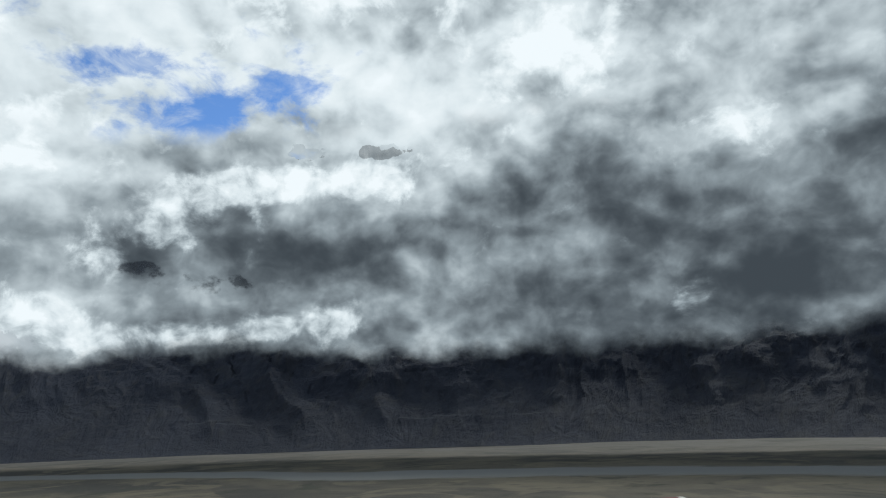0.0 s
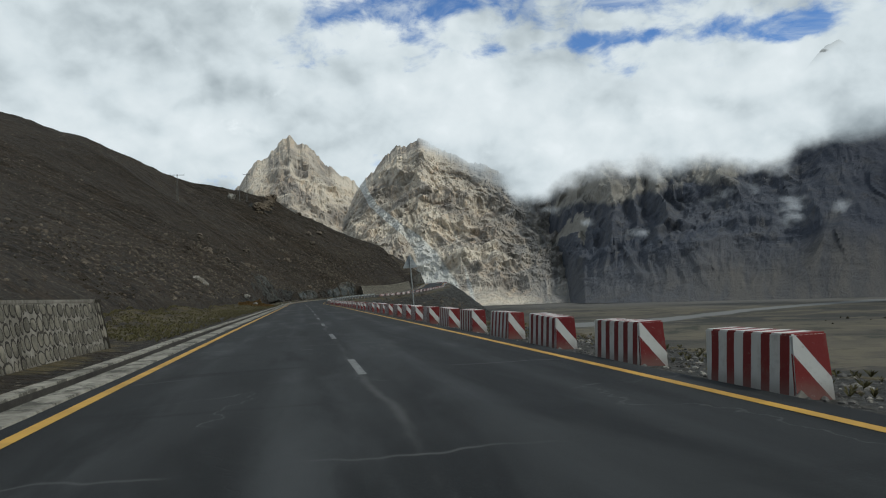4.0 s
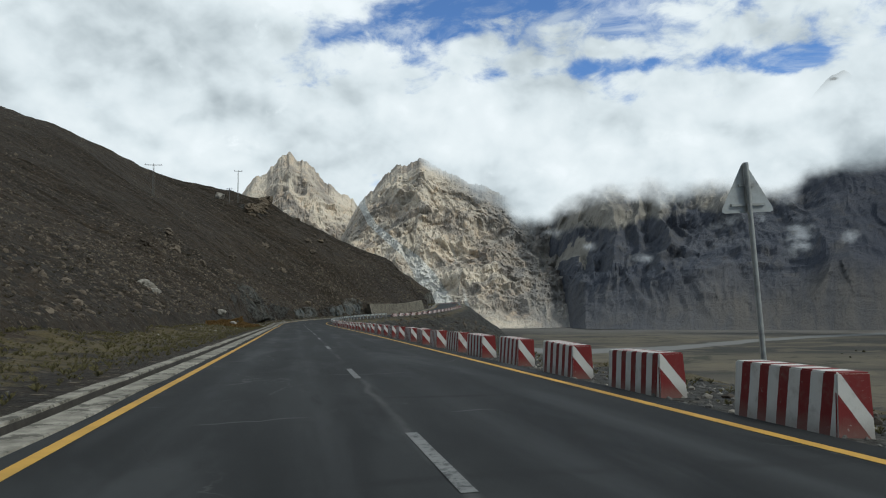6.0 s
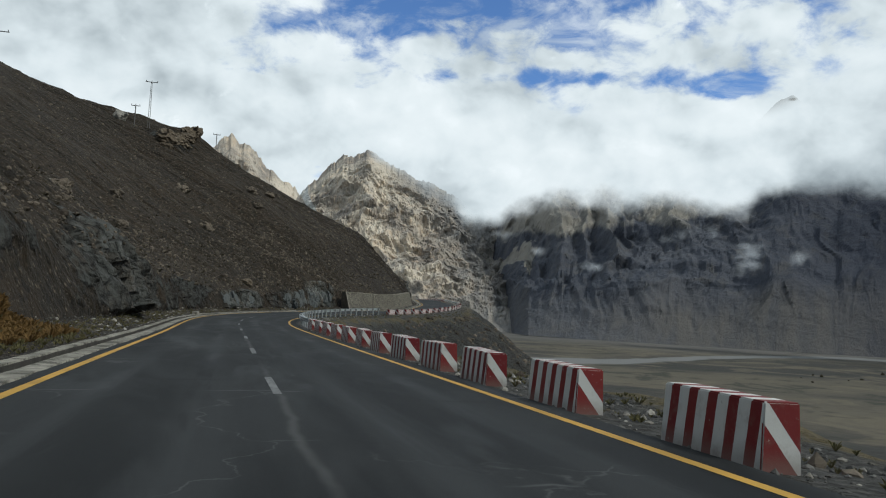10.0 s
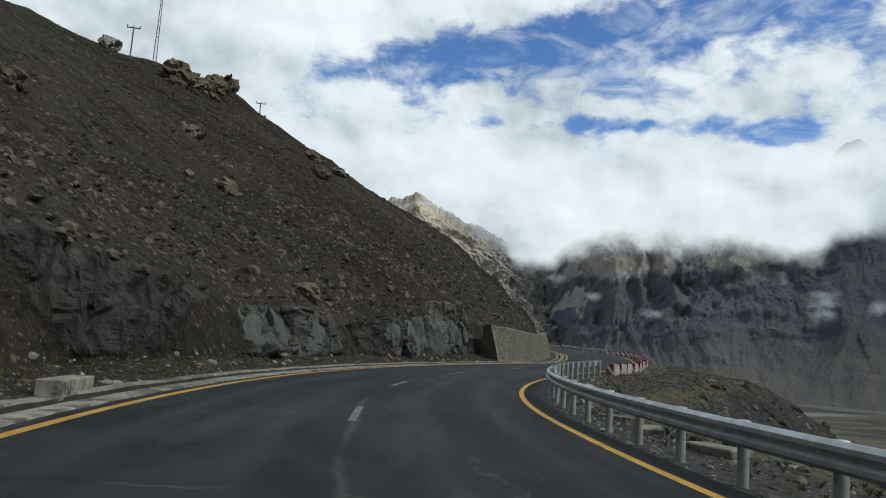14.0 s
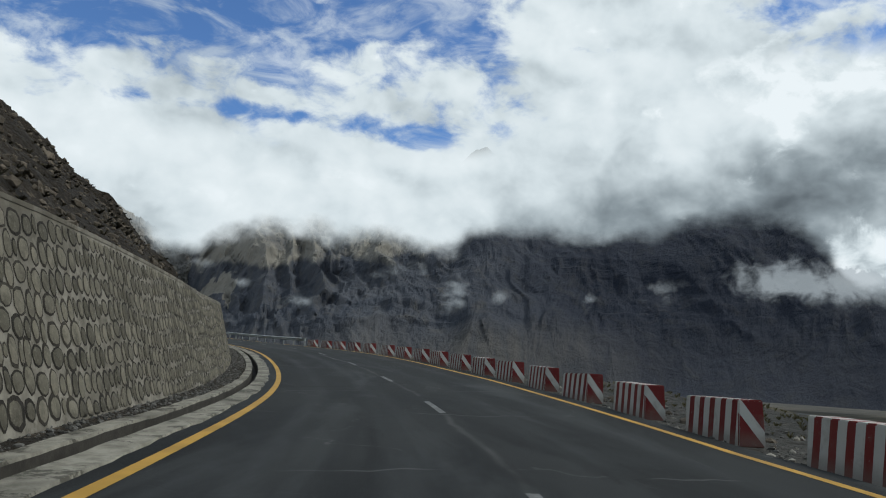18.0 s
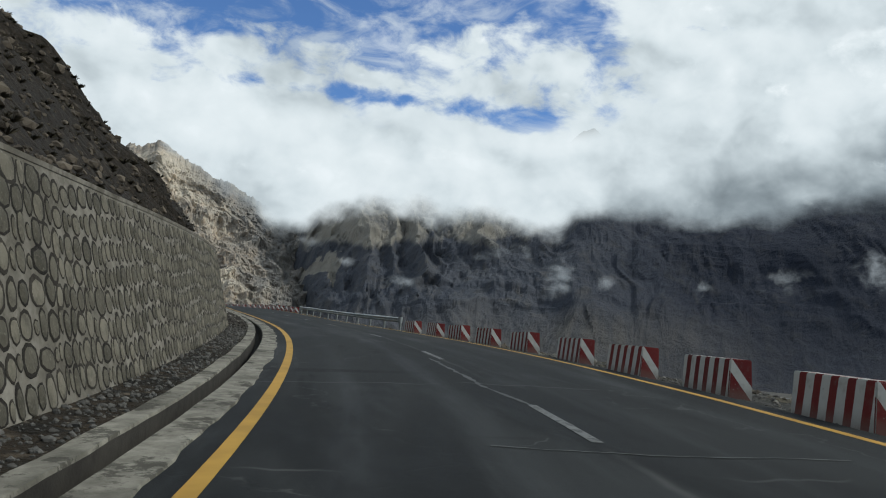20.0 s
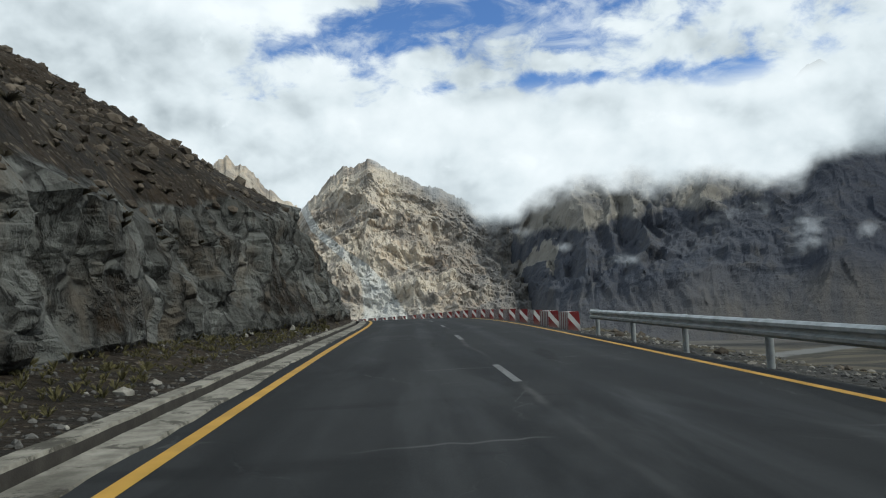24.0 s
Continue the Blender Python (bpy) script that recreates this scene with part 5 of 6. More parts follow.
def retaining_wall(s0, s1, e0, hgt, lean, name, rows, label, seed, near):
    """A battered wall of mortar with oval stones set in it; the stones within near are parts of their own."""
    st = np.arange(s0, s1 + 0.01, 1.0)
    foot_at = e0 if callable(e0) else (lambda v: e0 + 0 * np.asarray(v))
    def sec(v):
        e = float(left_edge(v)) + float(foot_at(v))
        return [(-e, -0.3), (-e, 0.10), (-e - lean, 0.10 + hgt), (-e - lean + 0.012, 0.10 + hgt), (-e - lean + 0.012, 0.165 + hgt), (-e - lean - 0.65, 0.165 + hgt), (-e - lean - 0.8, -0.3)]
    root = new(name, loft(st, sec, [M_MORTAR], name, closed=True))
    tagged(root, label, "stone wall", kind="structure")
    for s in (s0, s1):
        c = place(np.full(7, s), np.array([p[0] for p in sec(s)]), np.array([p[1] for p in sec(s)]))
        part("end_face", from_lists("end_face", c, [tuple(range(7))], [M_ENDWALL], False), root, "dark stained plain end of the wall")
    r = np.random.RandomState(seed)
    stones = []
    for k in range(rows):
        s = s0 + 0.15 + r.rand() * 0.3
        while s < s1 - 0.25:
            w = r.uniform(0.16, 0.34) if r.rand() < 0.8 else r.uniform(0.34, 0.46)
            if r.rand() < 0.18:
                w = r.uniform(0.10, 0.15)
            tall = hgt / rows * (r.uniform(0.82, 1.20) if w > 0.15 else r.uniform(0.5, 1.0))
            stones.append((s + w / 2, (k + 0.5 + r.uniform(-0.10, 0.10) + 0.22 * math.sin(s * 1.1 + k * 0.35)) / rows, w * 0.5, tall / 2, r.uniform(-0.22, 0.22), r.randint(1 << 30)))
            s += w + r.uniform(-0.005, 0.03)
    vs, fs, mi, base = [], [], [], 0
    for sc, tc, a, b, tilt, sd in stones:
        q = np.random.RandomState(sd)
        n = 10
        ang = np.arange(n) * 6.28318 / n + q.uniform(-0.12, 0.12, n)
        rad = q.uniform(0.94, 1.08, n)
        sup = (np.abs(np.cos(ang)) ** 2.3 + np.abs(np.sin(ang)) ** 2.3) ** (-1 / 2.3)
        ring, lay = [], []
        # The painted rim shade is wider on one side of each stone.
        inner, dx, dy = q.uniform(0.70, 0.84), q.uniform(-0.09, 0.09), q.uniform(-0.08, 0.03)
        for scale, out, aside in ((1.0, 0.004, 0), (inner, 0.007, 1), (inner - 0.18, 0.017, 1)):
            x, y = a * (scale * rad * sup * np.cos(ang) + dx * aside), b * (scale * rad * sup * np.sin(ang) + dy * aside)
            x, y = x * math.cos(tilt) - y * math.sin(tilt), x * math.sin(tilt) + y * math.cos(tilt)
            ring.append(wall_face(sc + x, np.clip(tc + y / hgt, 0.01, 0.985), foot_at, hgt, lean, out))
        v = np.concatenate(ring + [wall_face(np.array([sc]), np.array([tc]), foot_at, hgt, lean, 0.019 + q.uniform(-0.005, 0.006))])
        f = [(k * n + i, k * n + (i + 1) % n, (k + 1) * n + (i + 1) % n, (k + 1) * n + i) for k in range(2) for i in range(n)]
        f = [t for qd in f for t in ((qd[0], qd[1], qd[2]), (qd[0], qd[2], qd[3]))] + [(2 * n + i, 2 * n + (i + 1) % n, 3 * n) for i in range(n)]
        m = [1] * (2 * n) + [0] * (2 * n) + [0] * n
        if near[0] <= sc <= near[1]:
            c = v.mean(0)
            me = mesh_of("stone", v - c, f, [M_WALLSTONE, M_RIM_SHADE], True, index=m)
            ob = part("stone", me, root)
            ob.location = c
        else:
            vs.append(v)
            fs.append(np.array(f) + base)
            mi += m
            base += len(v)
    if vs:
        ob = part("stones", mesh_of("stones", np.concatenate(vs), np.concatenate(fs), [M_WALLSTONE, M_RIM_SHADE], True, index=mi), root)
        tagged(ob, kind="stuff")
    return root


retaining_wall(297.0, 347.8, lambda v: table(v, [(297, 1.62), (316, 2.0), (348, 2.05)]), 2.75, 0.75, "wall_retaining_1", 8, "grey masonry retaining wall of oval field stones in pale mortar", 5, (334.5, 347.8))
retaining_wall(28.0, 91.6, 2.15, 1.25, 0.25, "wall_retaining_2", 4, "low grey stone retaining wall below the hillside", 9, (82.0, 91.6))

# ---------------------------------------------------------------- finding places on the hill
def hill_at(s, d):
    """The hillside's surface at station s, d metres from the road's centre."""
    e, *_ = hill_profile(np.array([float(s)]))
    col = np.interp(-d - float(left_edge(s)), e[0], np.arange(COLS))
    return hill_spot(np.array([s]), np.array([col]))[0]


# ---------------------------------------------------------------- boulders
def boulder(s, d, size, mat, label, seed, flat=0.75, sink=0.25, left=True, squeeze=(1, 1)):
    v, f = lump(seed, 0.34, flat)
    v = v * (size * squeeze[0], size * squeeze[1], size)
    p = hill_at(s, d) if left else shoulder_spot(np.array([s]), np.array([d]))[0]
    ob = new("boulder", mesh_of("boulder", v, f, [mat], False))
    ob.matrix_world = pose(p[0], p[1], p[2] + size * flat * (1 - 2 * sink) * 0.6, 0, 0, seed * 47 % 360)
    return tagged(ob, label, "boulder", "boulders on the hillside")


GREY_B, PALE_B = "weathered grey boulder lying on the scree slope", "pale rounded boulder on the verge"
for k, (s, d, z, m, l) in enumerate([
        (303.4, -26.6, 0.75, M_STONE, GREY_B), (283.3, -22.4, 0.9, M_STONE, GREY_B), (273.9, -8.9, 0.7, M_TAN, "pale slab of rock leaning on the cut"), (311.4, -31.5, 1.0, M_STONE, GREY_B),
        (309.6, -60.0, 1.5, M_PALE, GREY_B), (351.8, -49.8, 1.3, M_PALE, GREY_B), (182.1, -14.9, 0.62, M_PALE, PALE_B), (181.0, -14.2, 0.5, M_PALE, PALE_B), (183.8, -15.8, 0.55, M_PALE, PALE_B),
        (194, -9.6, 0.5, M_PALE, PALE_B), (192.3, -8.0, 0.42, M_PALE, PALE_B), (186, -11.5, 0.35, M_STONE, GREY_B), (232, -12, 0.8, M_STONE, GREY_B), (236, -13.5, 0.65, M_PALE, GREY_B), (229.5, -21, 0.9, M_STONE, GREY_B),
        (237, -16, 0.8, M_STONE, GREY_B), (262, -18, 0.7, M_STONE, GREY_B), (270, -25, 0.9, M_STONE, GREY_B), (290, -33, 1.1, M_STONE, GREY_B), (297, -15, 0.6, M_STONE, GREY_B), (295.2, -7.4, 0.30, M_STONE, "pale wedge shaped rock in the cut"),
        (352.5, -6.6, 0.34, M_STONE, "dark boulder at the foot of the slope"), (355, -9.5, 0.26, M_STONE, GREY_B),
        (357.5, -6.4, 0.24, M_STONE, GREY_B), (360, -11.5, 0.38, M_STONE, GREY_B), (364, -9, 0.28, M_STONE, GREY_B), (368, -12, 0.34, M_STONE, GREY_B), (373, -6.1, 0.2, M_STONE, "small white boulder beside the drain"), (379.5, -5.9, 0.26, M_PALE, "small white boulder beside the drain"),
        (384.5, -18, 0.9, M_STONE, GREY_B), (390, -19.5, 1.1, M_PALE, "tan boulder on the skyline of the slope"), (386, -15, 0.6, M_STONE, GREY_B), (393, -17, 0.8, M_STONE, GREY_B), (398, -14, 0.7, M_STONE, GREY_B),
        (222, -15, 0.7, M_STONE, GREY_B), (213, -17.5, 0.9, M_STONE, GREY_B), (206, -20, 0.8, M_STONE, GREY_B), (248, -20, 0.75, M_STONE, GREY_B), (255, -28, 0.9, M_PALE, GREY_B), (325, -33, 1.0, M_STONE, GREY_B)]):
    boulder(s, d, z, m, l, k + 3)
def outcrop_slab(s, e, size, turn, lean, seed):
    """A broken slab of bare rock that stands out of the cut, its foot e metres beyond the edge line."""
    bm = bmesh.new()
    bmesh.ops.create_icosphere(bm, subdivisions=4, radius=1)
    v = np.array([x.co[:] for x in bm.verts])
    f = np.array([[x.index for x in q.verts] for q in bm.faces])
    bm.free()
    v = np.sign(v) * np.abs(v) ** 0.8
    v = v * (1 + 0.30 * facets(v * 1.15 + seed * 3.3, seed) + 0.12 * blocks(v * (2.2, 2.2, 1.3) + seed, seed + 1) + 0.05 * facets(v * 4 + seed, seed + 2))[:, None]
    v = v * (size[0] * 0.5, size[1] * 0.55, size[2] * 0.5) + (0, 0, size[2] * 0.36)
    me = mesh_of("rock_slab", v, f, [M_SLAB], False)
    ob = new("rock_slab", me)
    ob.matrix_world = pose(*place(s, -(float(left_edge(s)) + e), 0.25), 0, lean, math.degrees(heading(s)) + turn)
    return tagged(ob, "smooth blue grey rock slab standing out of the cut", "rock slab", "rock slabs in the cut")


for k, (s, e, size, turn, lean) in enumerate([
        (282.2, 3.9, (1.5, 2.0, 2.3), 20, -14), (284.3, 3.7, (1.3, 1.9, 2.7), -15, -18), (286.2, 4.0, (1.5, 2.2, 3.1), 10, -12), (288.3, 3.9, (1.3, 2.0, 2.9), -25, -16), (290.2, 3.8, (1.4, 1.9, 2.6), 15, -10),
        (292.0, 3.9, (1.5, 1.8, 3.2), -10, -12), (293.8, 3.9, (1.2, 1.7, 3.0), 25, -8), (283.2, 3.3, (0.9, 1.5, 1.3), 40, -10), (265.5, 3.6, (1.3, 2.3, 2.2), -8, -20), (268.2, 3.5, (1.2, 2.4, 2.5), 12, -22),
        (271.2, 3.6, (1.3, 2.2, 2.1), -18, -18)]):
    outcrop_slab(s, e - 0.15, size, turn, lean, k + 300)
CRAG = "tan weathered crag rock on the shoulder of the hill"
for k, (s, d, z) in enumerate([(309, -45.5, 1.1), (311.5, -46.5, 1.5), (314, -47, 1.2), (316.5, -47.8, 1.3), (320, -47, 1.0), (323, -48, 1.3), (325.5, -48.5, 1.2), (328, -49, 1.0), (332, -50, 1.2), (335, -50, 1.4), (338, -51, 0.9), (306, -44, 0.8), (343, -47, 0.8), (350, -44, 0.8), (356, -41, 0.7)]):
    boulder(s, d - 3.5, z * 1.15, M_TAN, CRAG, k + 131, 0.8, 0.3, True, (1.5, 1.0))
for k, (s, f, z) in enumerate([(236, 2.3, 0.22), (243.5, 2.0, 0.26), (152.3, 2.3, 0.32), (94.5, 2.2, 0.3), (63, 2.2, 0.3), (197, 2.4, 0.25), (364.5, 1.9, 0.2)]):
    boulder(s, f, z, M_PALE, "pale stone on the gravel shoulder", k + 71, left=False)

# ---------------------------------------------------------------- loose stones, gravel and plants that nobody could count
rs = np.random.RandomState(77)


def stuff(name, me, label, category):
    return tagged(new(name, me), label, category, kind="stuff")


LUMPS = []
for k in range(6):
    bm = bmesh.new()
    bmesh.ops.create_icosphere(bm, subdivisions=1, radius=1)
    v = np.array([x.co[:] for x in bm.verts])
    f = np.array([[x.index for x in q.verts] for q in bm.faces])
    bm.free()
    LUMPS.append((v * (1 + 0.35 * facets(v * 1.2 + k * 5.1, k))[:, None] * (1, 1, 0.75), f))


def on_hill(n, s0, s1, c0, c1, power=1.0):
    s = rs.uniform(s0, s1, n)
    c = c0 + (c1 - c0) * rs.rand(n) ** power
    return hill_spot(s, c)


def sizes(n, lo, hi, power=3.0):
    return lo + (hi - lo) * rs.rand(n) ** power


ROUND = []
for k in range(5):
    bm = bmesh.new()
    bmesh.ops.create_icosphere(bm, subdivisions=2, radius=1)
    v = np.array([x.co[:] for x in bm.verts])
    f = np.array([[x.index for x in q.verts] for q in bm.faces])
    bm.free()
    ROUND.append((v * (1 + 0.14 * fbm(v * 0.9 + k * 5.1, 3, seed=k))[:, None] * (1, 0.8, 0.7), f))
p1 = np.concatenate([on_hill(19000, 170, 300, U0, 105), on_hill(14000, 285, 425, U0, 105), on_hill(2500, 20, 170, U0, 99)])
stuff("scree_stones", scatter("scree_stones", LUMPS, p1, sizes(len(p1), 0.03, 0.20, 3.0), [M_STONE], 1), "small grey stones strewn over the hillside", "stones")
p2 = np.concatenate([on_hill(3800, 130, 300, U0, 112), on_hill(3600, 285, 420, U0, 104)])
stuff("scree_rocks", scatter("scree_rocks", LUMPS, p2, sizes(len(p2), 0.09, 0.36, 4.5), [M_STONE], 2), "angular grey rocks strewn over the hillside", "rocks")
p3 = np.concatenate([on_hill(6000, 348.5, 382, 5, 74), on_hill(300, 299, 347, U0, 80)])
p3b = on_hill(230, 348.5, 382, 8, 74)
stuff("slope_rocks", scatter("slope_rocks", LUMPS, p3b, sizes(230, 0.08, 0.32, 2.5), [M_COBBLE], 13), "dark angular rocks stuck in the earth slope", "rocks")
stuff("slope_cobbles", scatter("slope_cobbles", ROUND, p3, sizes(len(p3), 0.012, 0.13, 4.0), [M_COBBLE], 3, 1.0, True), "rounded cobbles stuck in the dark earth slope", "cobbles")
p4 = np.concatenate([on_hill(4200, 205, 292, 0.3, 8), on_hill(7000, 296, 348, 0.3, 5.5), on_hill(900, 383, 410, 0.3, 8), on_hill(900, 95, 205, 0.5, 7)])
stuff("verge_gravel", scatter("verge_gravel", LUMPS, p4, sizes(len(p4), 0.014, 0.06, 2.5), [M_GRAVEL], 4), "grey gravel along the verge of the drain", "gravel")
p4 = on_hill(5200, 346, 384, 0.3, 8)
stuff("verge_stones", scatter("verge_stones", LUMPS, p4, sizes(len(p4), 0.014, 0.09, 3.0), [M_COBBLE], 16), "dark broken stones at the foot of the earth slope", "stones")
p5 = np.concatenate([on_hill(240, 205, 292, 0.5, 9), on_hill(70, 350, 410, 0.5, 8), on_hill(90, 150, 205, 2, 8)])
stuff("verge_rubble", scatter("verge_rubble", LUMPS, p5, sizes(len(p5), 0.03, 0.15, 2.5), [M_PALE], 5), "pale rubble fallen from the rock cut", "rubble")
n6 = 15000
p6 = shoulder_spot(rs.uniform(30, 412, n6), 0.75 + 2.6 * rs.rand(n6))
stuff("shoulder_gravel", scatter("shoulder_gravel", LUMPS, p6, sizes(n6, 0.015, 0.075, 2.5), [M_GRAVEL], 6), "grey gravel on the road shoulder", "gravel")
n6 = 3200
p6 = shoulder_spot(rs.uniform(30, 412, n6), 0.7 + 2.4 * rs.rand(n6) ** 0.7)
stuff("shoulder_chippings", scatter("shoulder_chippings", LUMPS, p6, sizes(n6, 0.02, 0.10, 3.0), [M_PALE], 14), "pale broken stones scattered between the barrier blocks", "stones")
p7 = np.concatenate([shoulder_spot(rs.uniform(30, 412, 420), 1.6 + 1.6 * rs.rand(420)), shoulder_spot(rs.uniform(240, 335, 5000), 7 + 28 * rs.rand(5000))])
stuff("slope_rubble", scatter("slope_rubble", LUMPS, p7, np.concatenate([sizes(420, 0.05, 0.2, 2), sizes(5000, 0.06, 0.45, 4.0)]), [M_STONE], 7), "grey rubble on the slope below the road", "rubble")


def tuft(seed, blades=16, spread=0.8):
    """A low dry plant: thin blades that lean out from one root."""
    r = np.random.RandomState(seed)
    vs, fs = [], []
    for k in range(blades):
        a, l, h = r.rand() * 6.283, r.uniform(0.2, 1.0) * spread, r.uniform(0.45, 1.0)
        x, y = math.cos(a), math.sin(a)
        w = 0.022
        vs += [(-y * w, x * w, -0.1), (y * w, -x * w, -0.1), (x * l * 0.5 + y * w * 0.8, y * l * 0.5 - x * w * 0.8, h * 0.75), (x * l, y * l, h)]
        i = 4 * k
        fs += [(i, i + 1, i + 2), (i, i + 2, i + 3)]
    return np.array(vs), np.array(fs)


TUFTS = [tuft(k, 26) for k in range(5)]
BUSHES = [tuft(k + 20, 34, 1.0) for k in range(4)]
p8 = np.concatenate([on_hill(3600, 120, 300, U0, 105), on_hill(2600, 255, 420, U0, 101)])
stuff("slope_shrubs", scatter("slope_shrubs", TUFTS, p8, sizes(len(p8), 0.08, 0.34, 2.0), [M_SHRUB], 8, 0.6), "low dark dry shrubs dotted over the hillside", "shrubs")
p8 = np.concatenate([on_hill(420, 300, 350, U0 + 2, U0 + 30), on_hill(420, 348, 400, U0 - 6, U0 + 34), on_hill(500, 200, 296, U0, U0 + 45)])
stuff("skyline_shrubs", scatter("skyline_shrubs", [tuft(k + 50, 90, 1.1) for k in range(5)], p8, sizes(len(p8), 0.10, 0.28, 1.8), [M_SHRUB], 15, 0.8), "dark rounded shrubs along the brow of the cut", "shrubs")
p9 = np.concatenate([on_hill(6000, 95, 208, 0.5, 9), on_hill(900, 208, 292, 1, 7), on_hill(800, 380, 412, 2, 8)])
stuff("verge_grass", scatter("verge_grass", TUFTS, p9, sizes(len(p9), 0.05, 0.16, 1.5), [M_STRAW], 9), "yellow dry grass tufts on the verge", "grass")
p10 = np.concatenate([on_hill(1500, 184, 207, 2, 14)])
stuff("straw_bushes", scatter("straw_bushes", BUSHES, p10, sizes(len(p10), 0.10, 0.32, 1.5), [M_RUST], 10), "orange brown dry bushes at the foot of the rock cut", "bushes")
p11 = np.concatenate([shoulder_spot(rs.uniform(40, 300, 2600), 1.45 + 2.2 * rs.rand(2600)), shoulder_spot(rs.uniform(268, 318, 1500), 3 + 8 * rs.rand(1500))])
stuff("shoulder_grass", scatter("shoulder_grass", TUFTS, p11, sizes(len(p11), 0.05, 0.14, 1.5), [M_STRAW], 11), "dry grass along the edge of the shoulder", "grass")


# Dark trees dotted over the valley floor.
ta, tr = 52 + 5 * rs.randn(110), 1050 + 130 * rs.randn(110)
tp = polar(ta, tr, np.full(110, -60.5))
stuff("valley_trees", scatter("valley_trees", LUMPS, tp, sizes(110, 0.8, 3.2, 2.0), [M_SHRUB], 12, 1.1), "dark distant trees and bushes on the valley floor", "trees")


# ---------------------------------------------------------------- warning sign seen from behind
def plate(points, thick, axis_y=0.0):
    """A flat plate in the x-z plane with thickness along y."""
    n = len(points)
    vs = [(x, axis_y - thick / 2, z) for x, z in points] + [(x, axis_y + thick / 2, z) for x, z in points]
    fs = [tuple(range(n)), tuple(range(2 * n - 1, n - 1, -1))] + [(k, (k + 1) % n, n + (k + 1) % n, n + k) for k in range(n)]
    return vs, fs


def warning_sign(s, f):
    root = new("road_sign")
    vs, fs = tube([(0, 0, -0.6), (0, 0, 3.80)], 0.042, 12)
    part("pole", from_lists("pole", vs, fs, [M_POST]), root)
    pts = []
    for a in (90, 210, 330):
        for da in (-14, 0, 14):
            r = 0.50 if da else 0.53
            pts.append((r * math.cos(radians(a + da * 0.35)), 3.28 + r * math.sin(radians(a + da * 0.35))))
    vs, fs = plate(pts, 0.006, 0.06)
    face = part("panel", from_lists("panel", vs, fs, [M_STEEL], False), root, "triangular grey metal sign panel")
    for z, w in ((3.12, 0.30), (3.44, 0.14)):
        vs, fs = plate([(-w, z - 0.02), (w, z - 0.02), (w, z + 0.02), (-w, z + 0.02)], 0.03, 0.042)
        part("bracket", from_lists("bracket", vs, fs, [M_POST], False), root)
    p = shoulder_spot(np.array([s]), np.array([f]))[0]
    root.matrix_world = pose(*p, 0, -3.0, math.degrees(heading(s)))
    return tagged(root, "triangular warning sign on a steel pole seen from behind", "road sign")


warning_sign(117.6, 2.45)


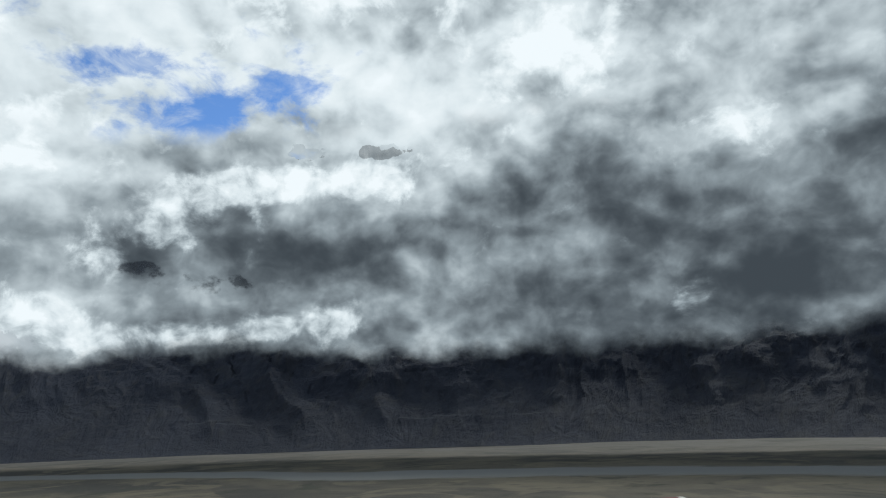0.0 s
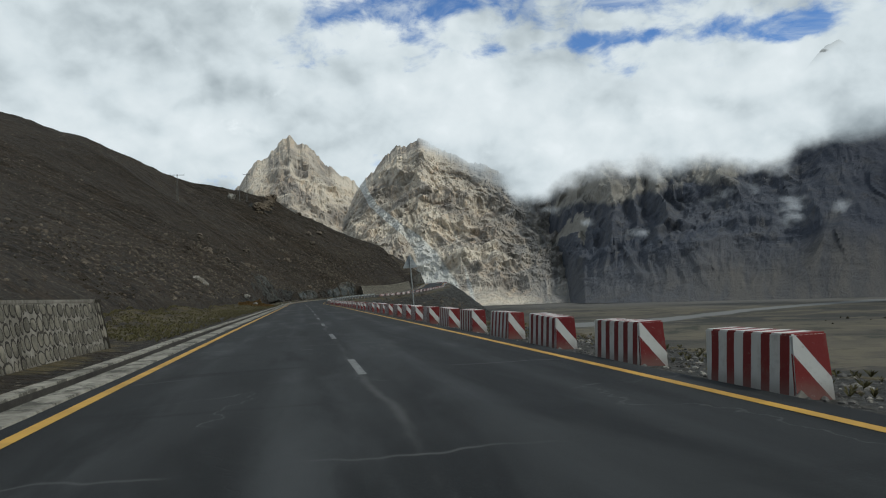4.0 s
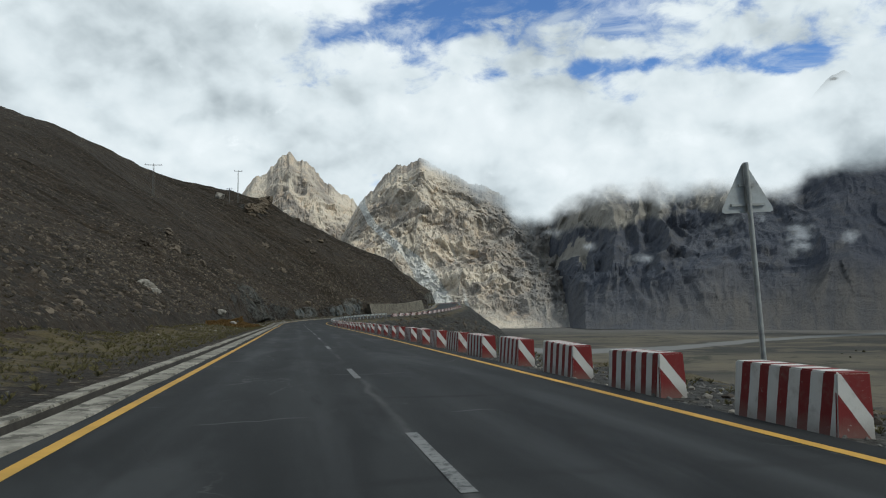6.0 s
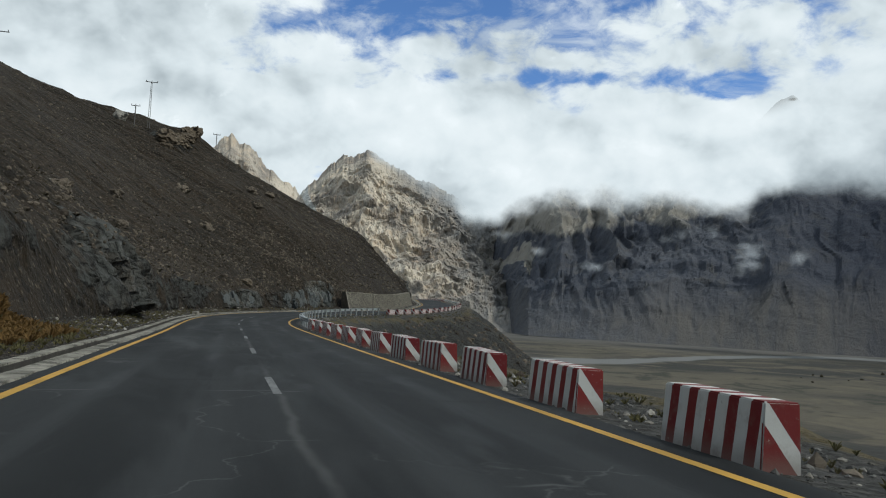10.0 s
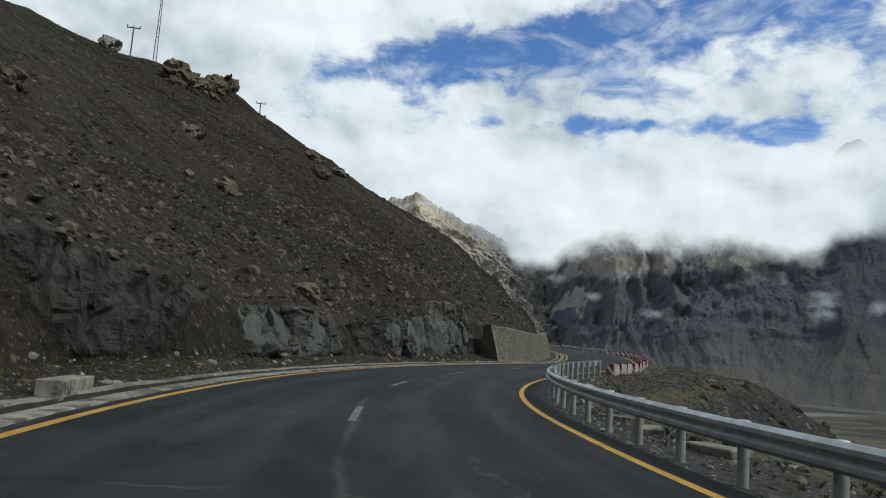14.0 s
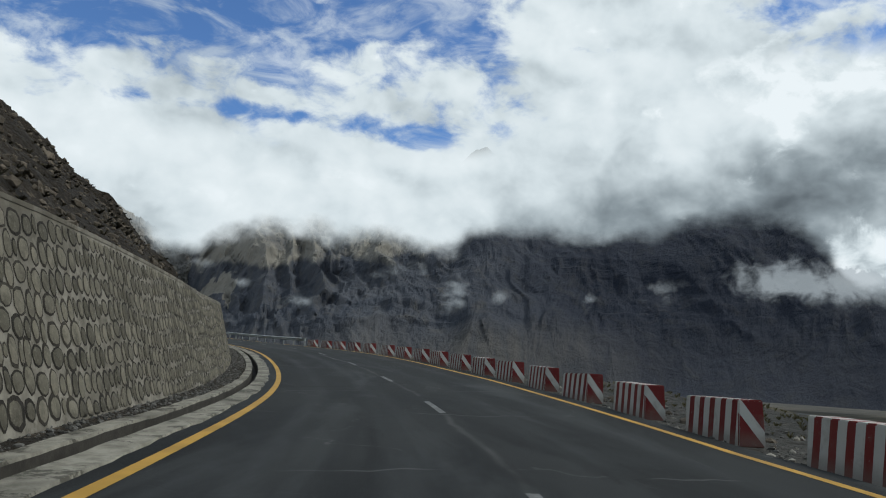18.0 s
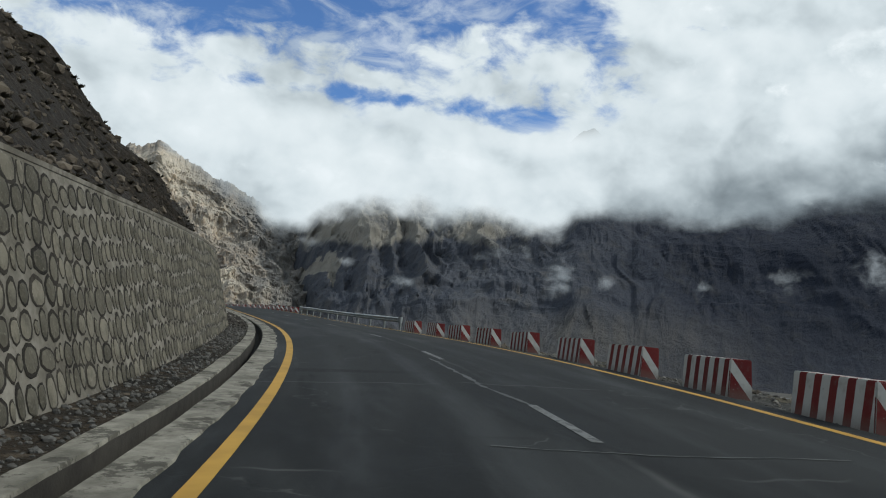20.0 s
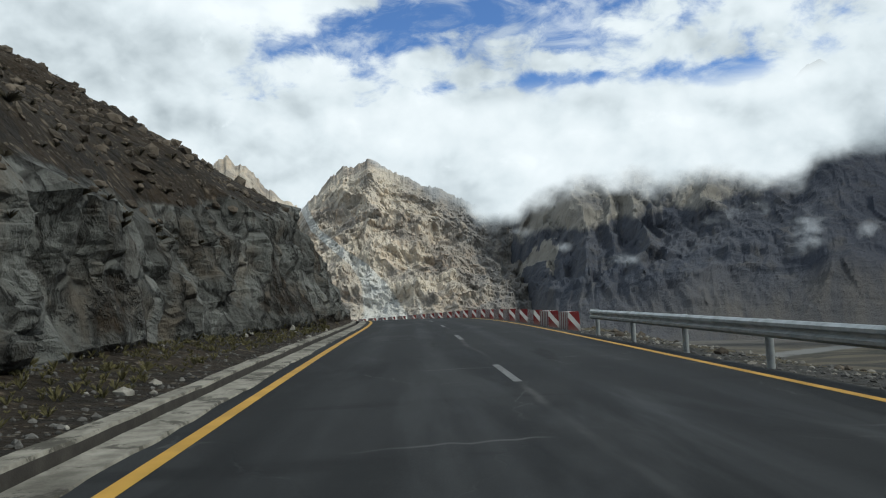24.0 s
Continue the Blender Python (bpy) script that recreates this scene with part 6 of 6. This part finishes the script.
# ---------------------------------------------------------------- power poles on the hill
def power_pole(x, y, top, base, arm, label, lattice=True):
    root = new("power_pole")
    hgt = top - base
    if lattice:
        for sx in (-1, 1):
            for sy in (-1, 1):
                vs, fs = tube([(sx * 0.22, sy * 0.16, -0.8), (sx * 0.09, sy * 0.07, hgt)], 0.032, 6)
                part("leg", from_lists("leg", vs, fs, [M_POLE]), root)
        n = int(hgt / 0.7)
        for k in range(n):
            z, z2 = hgt * k / n, hgt * (k + 1) / n
            w, w2 = 0.22 - 0.13 * z / hgt, 0.22 - 0.13 * z2 / hgt
            sgn = 1 if k % 2 else -1
            vs, fs = tube([(-sgn * w, -0.12, z), (sgn * w2, -0.12, z2)], 0.016, 5)
            part("brace", from_lists("brace", vs, fs, [M_POLE]), root)
    else:
        vs, fs = tube([(0, 0, -0.8), (0, 0, hgt)], 0.09, 8)
        part("shaft", from_lists("shaft", vs, fs, [M_POLE]), root)
    vs, fs = plate([(-arm, hgt - 0.12), (arm, hgt - 0.12), (arm, hgt), (-arm, hgt)], 0.10)
    part("crossarm", from_lists("crossarm", vs, fs, [M_POLE], False), root)
    for x0 in (-arm * 0.92, 0.0, arm * 0.92):
        vs, fs = tube([(x0, 0, hgt), (x0, 0, hgt + 0.10), (x0, 0, hgt + 0.26)], 0.06, 8)
        part("insulator", from_lists("insulator", vs, fs, [M_POLE]), root)
    root.location = (x, y, base)
    return tagged(root, label, "power pole", "power poles")


def ground_under(x, y):
    """Height of the hillside at a place."""
    d2 = (HILL[..., 0] - x) ** 2 + (HILL[..., 1] - y) ** 2
    i = np.unravel_index(np.argmin(d2), d2.shape)
    return float(HILL[i][2])


for x, y, top, arm, lat, lab in ((-22.0, 334.1, 42.7, 1.15, True, "tall dark steel lattice power pole on the ridge"), (-37.7, 292.7, 36.4, 2.0, True, "dark steel lattice power pole on the slope"),
                                (-24.1, 330.5, 36.8, 0.8, False, "slim power pole with a crossarm on the slope"), (-10.4, 364.1, 39.7, 0.8, False, "slim power pole with a crossarm on the ridge")):
    g = ground_under(x, y)
    power_pole(x, y, max(top, g + 4.5), g, arm, lab, lat)


# ---------------------------------------------------------------- concrete pieces left beside the road
def slab(s, d, size, turn, label, h=0.0):
    bm = bmesh.new()
    bmesh.ops.create_cube(bm, size=1)
    for v in bm.verts:
        v.co = Vector((v.co.x * size[0], v.co.y * size[1], v.co.z * size[2] + size[2] / 2))
    bmesh.ops.bevel(bm, geom=list(bm.edges), offset=0.02, segments=1, affect="EDGES")
    me = bpy.data.meshes.new("concrete_slab")
    bm.to_mesh(me)
    bm.free()
    me.materials.append(M_KERB)
    ob = new("concrete_slab", me)
    p = place(s, d, h)
    ob.matrix_world = pose(*p, 0, 0, math.degrees(heading(s)) + turn)
    return tagged(ob, label, "concrete slab", "loose concrete slabs")


slab(251.0, -(float(widen(251.0)) + 1.30), (0.42, 1.7, 0.36), 4, "chipped concrete block set beside the drain", -0.02)
for s, f, t in ((249.5, 2.2, 20), (252.5, 2.0, -14), (256.5, 2.3, 35), (261.0, 2.1, -5)):
    p = shoulder_spot(np.array([s]), np.array([f]))[0]
    ob = slab(s, float(widen(s)) + f, (0.5, 1.1, 0.16), t, "pale broken concrete slab lying behind the rail")
    ob.location = (p[0], p[1], p[2] - 0.03)
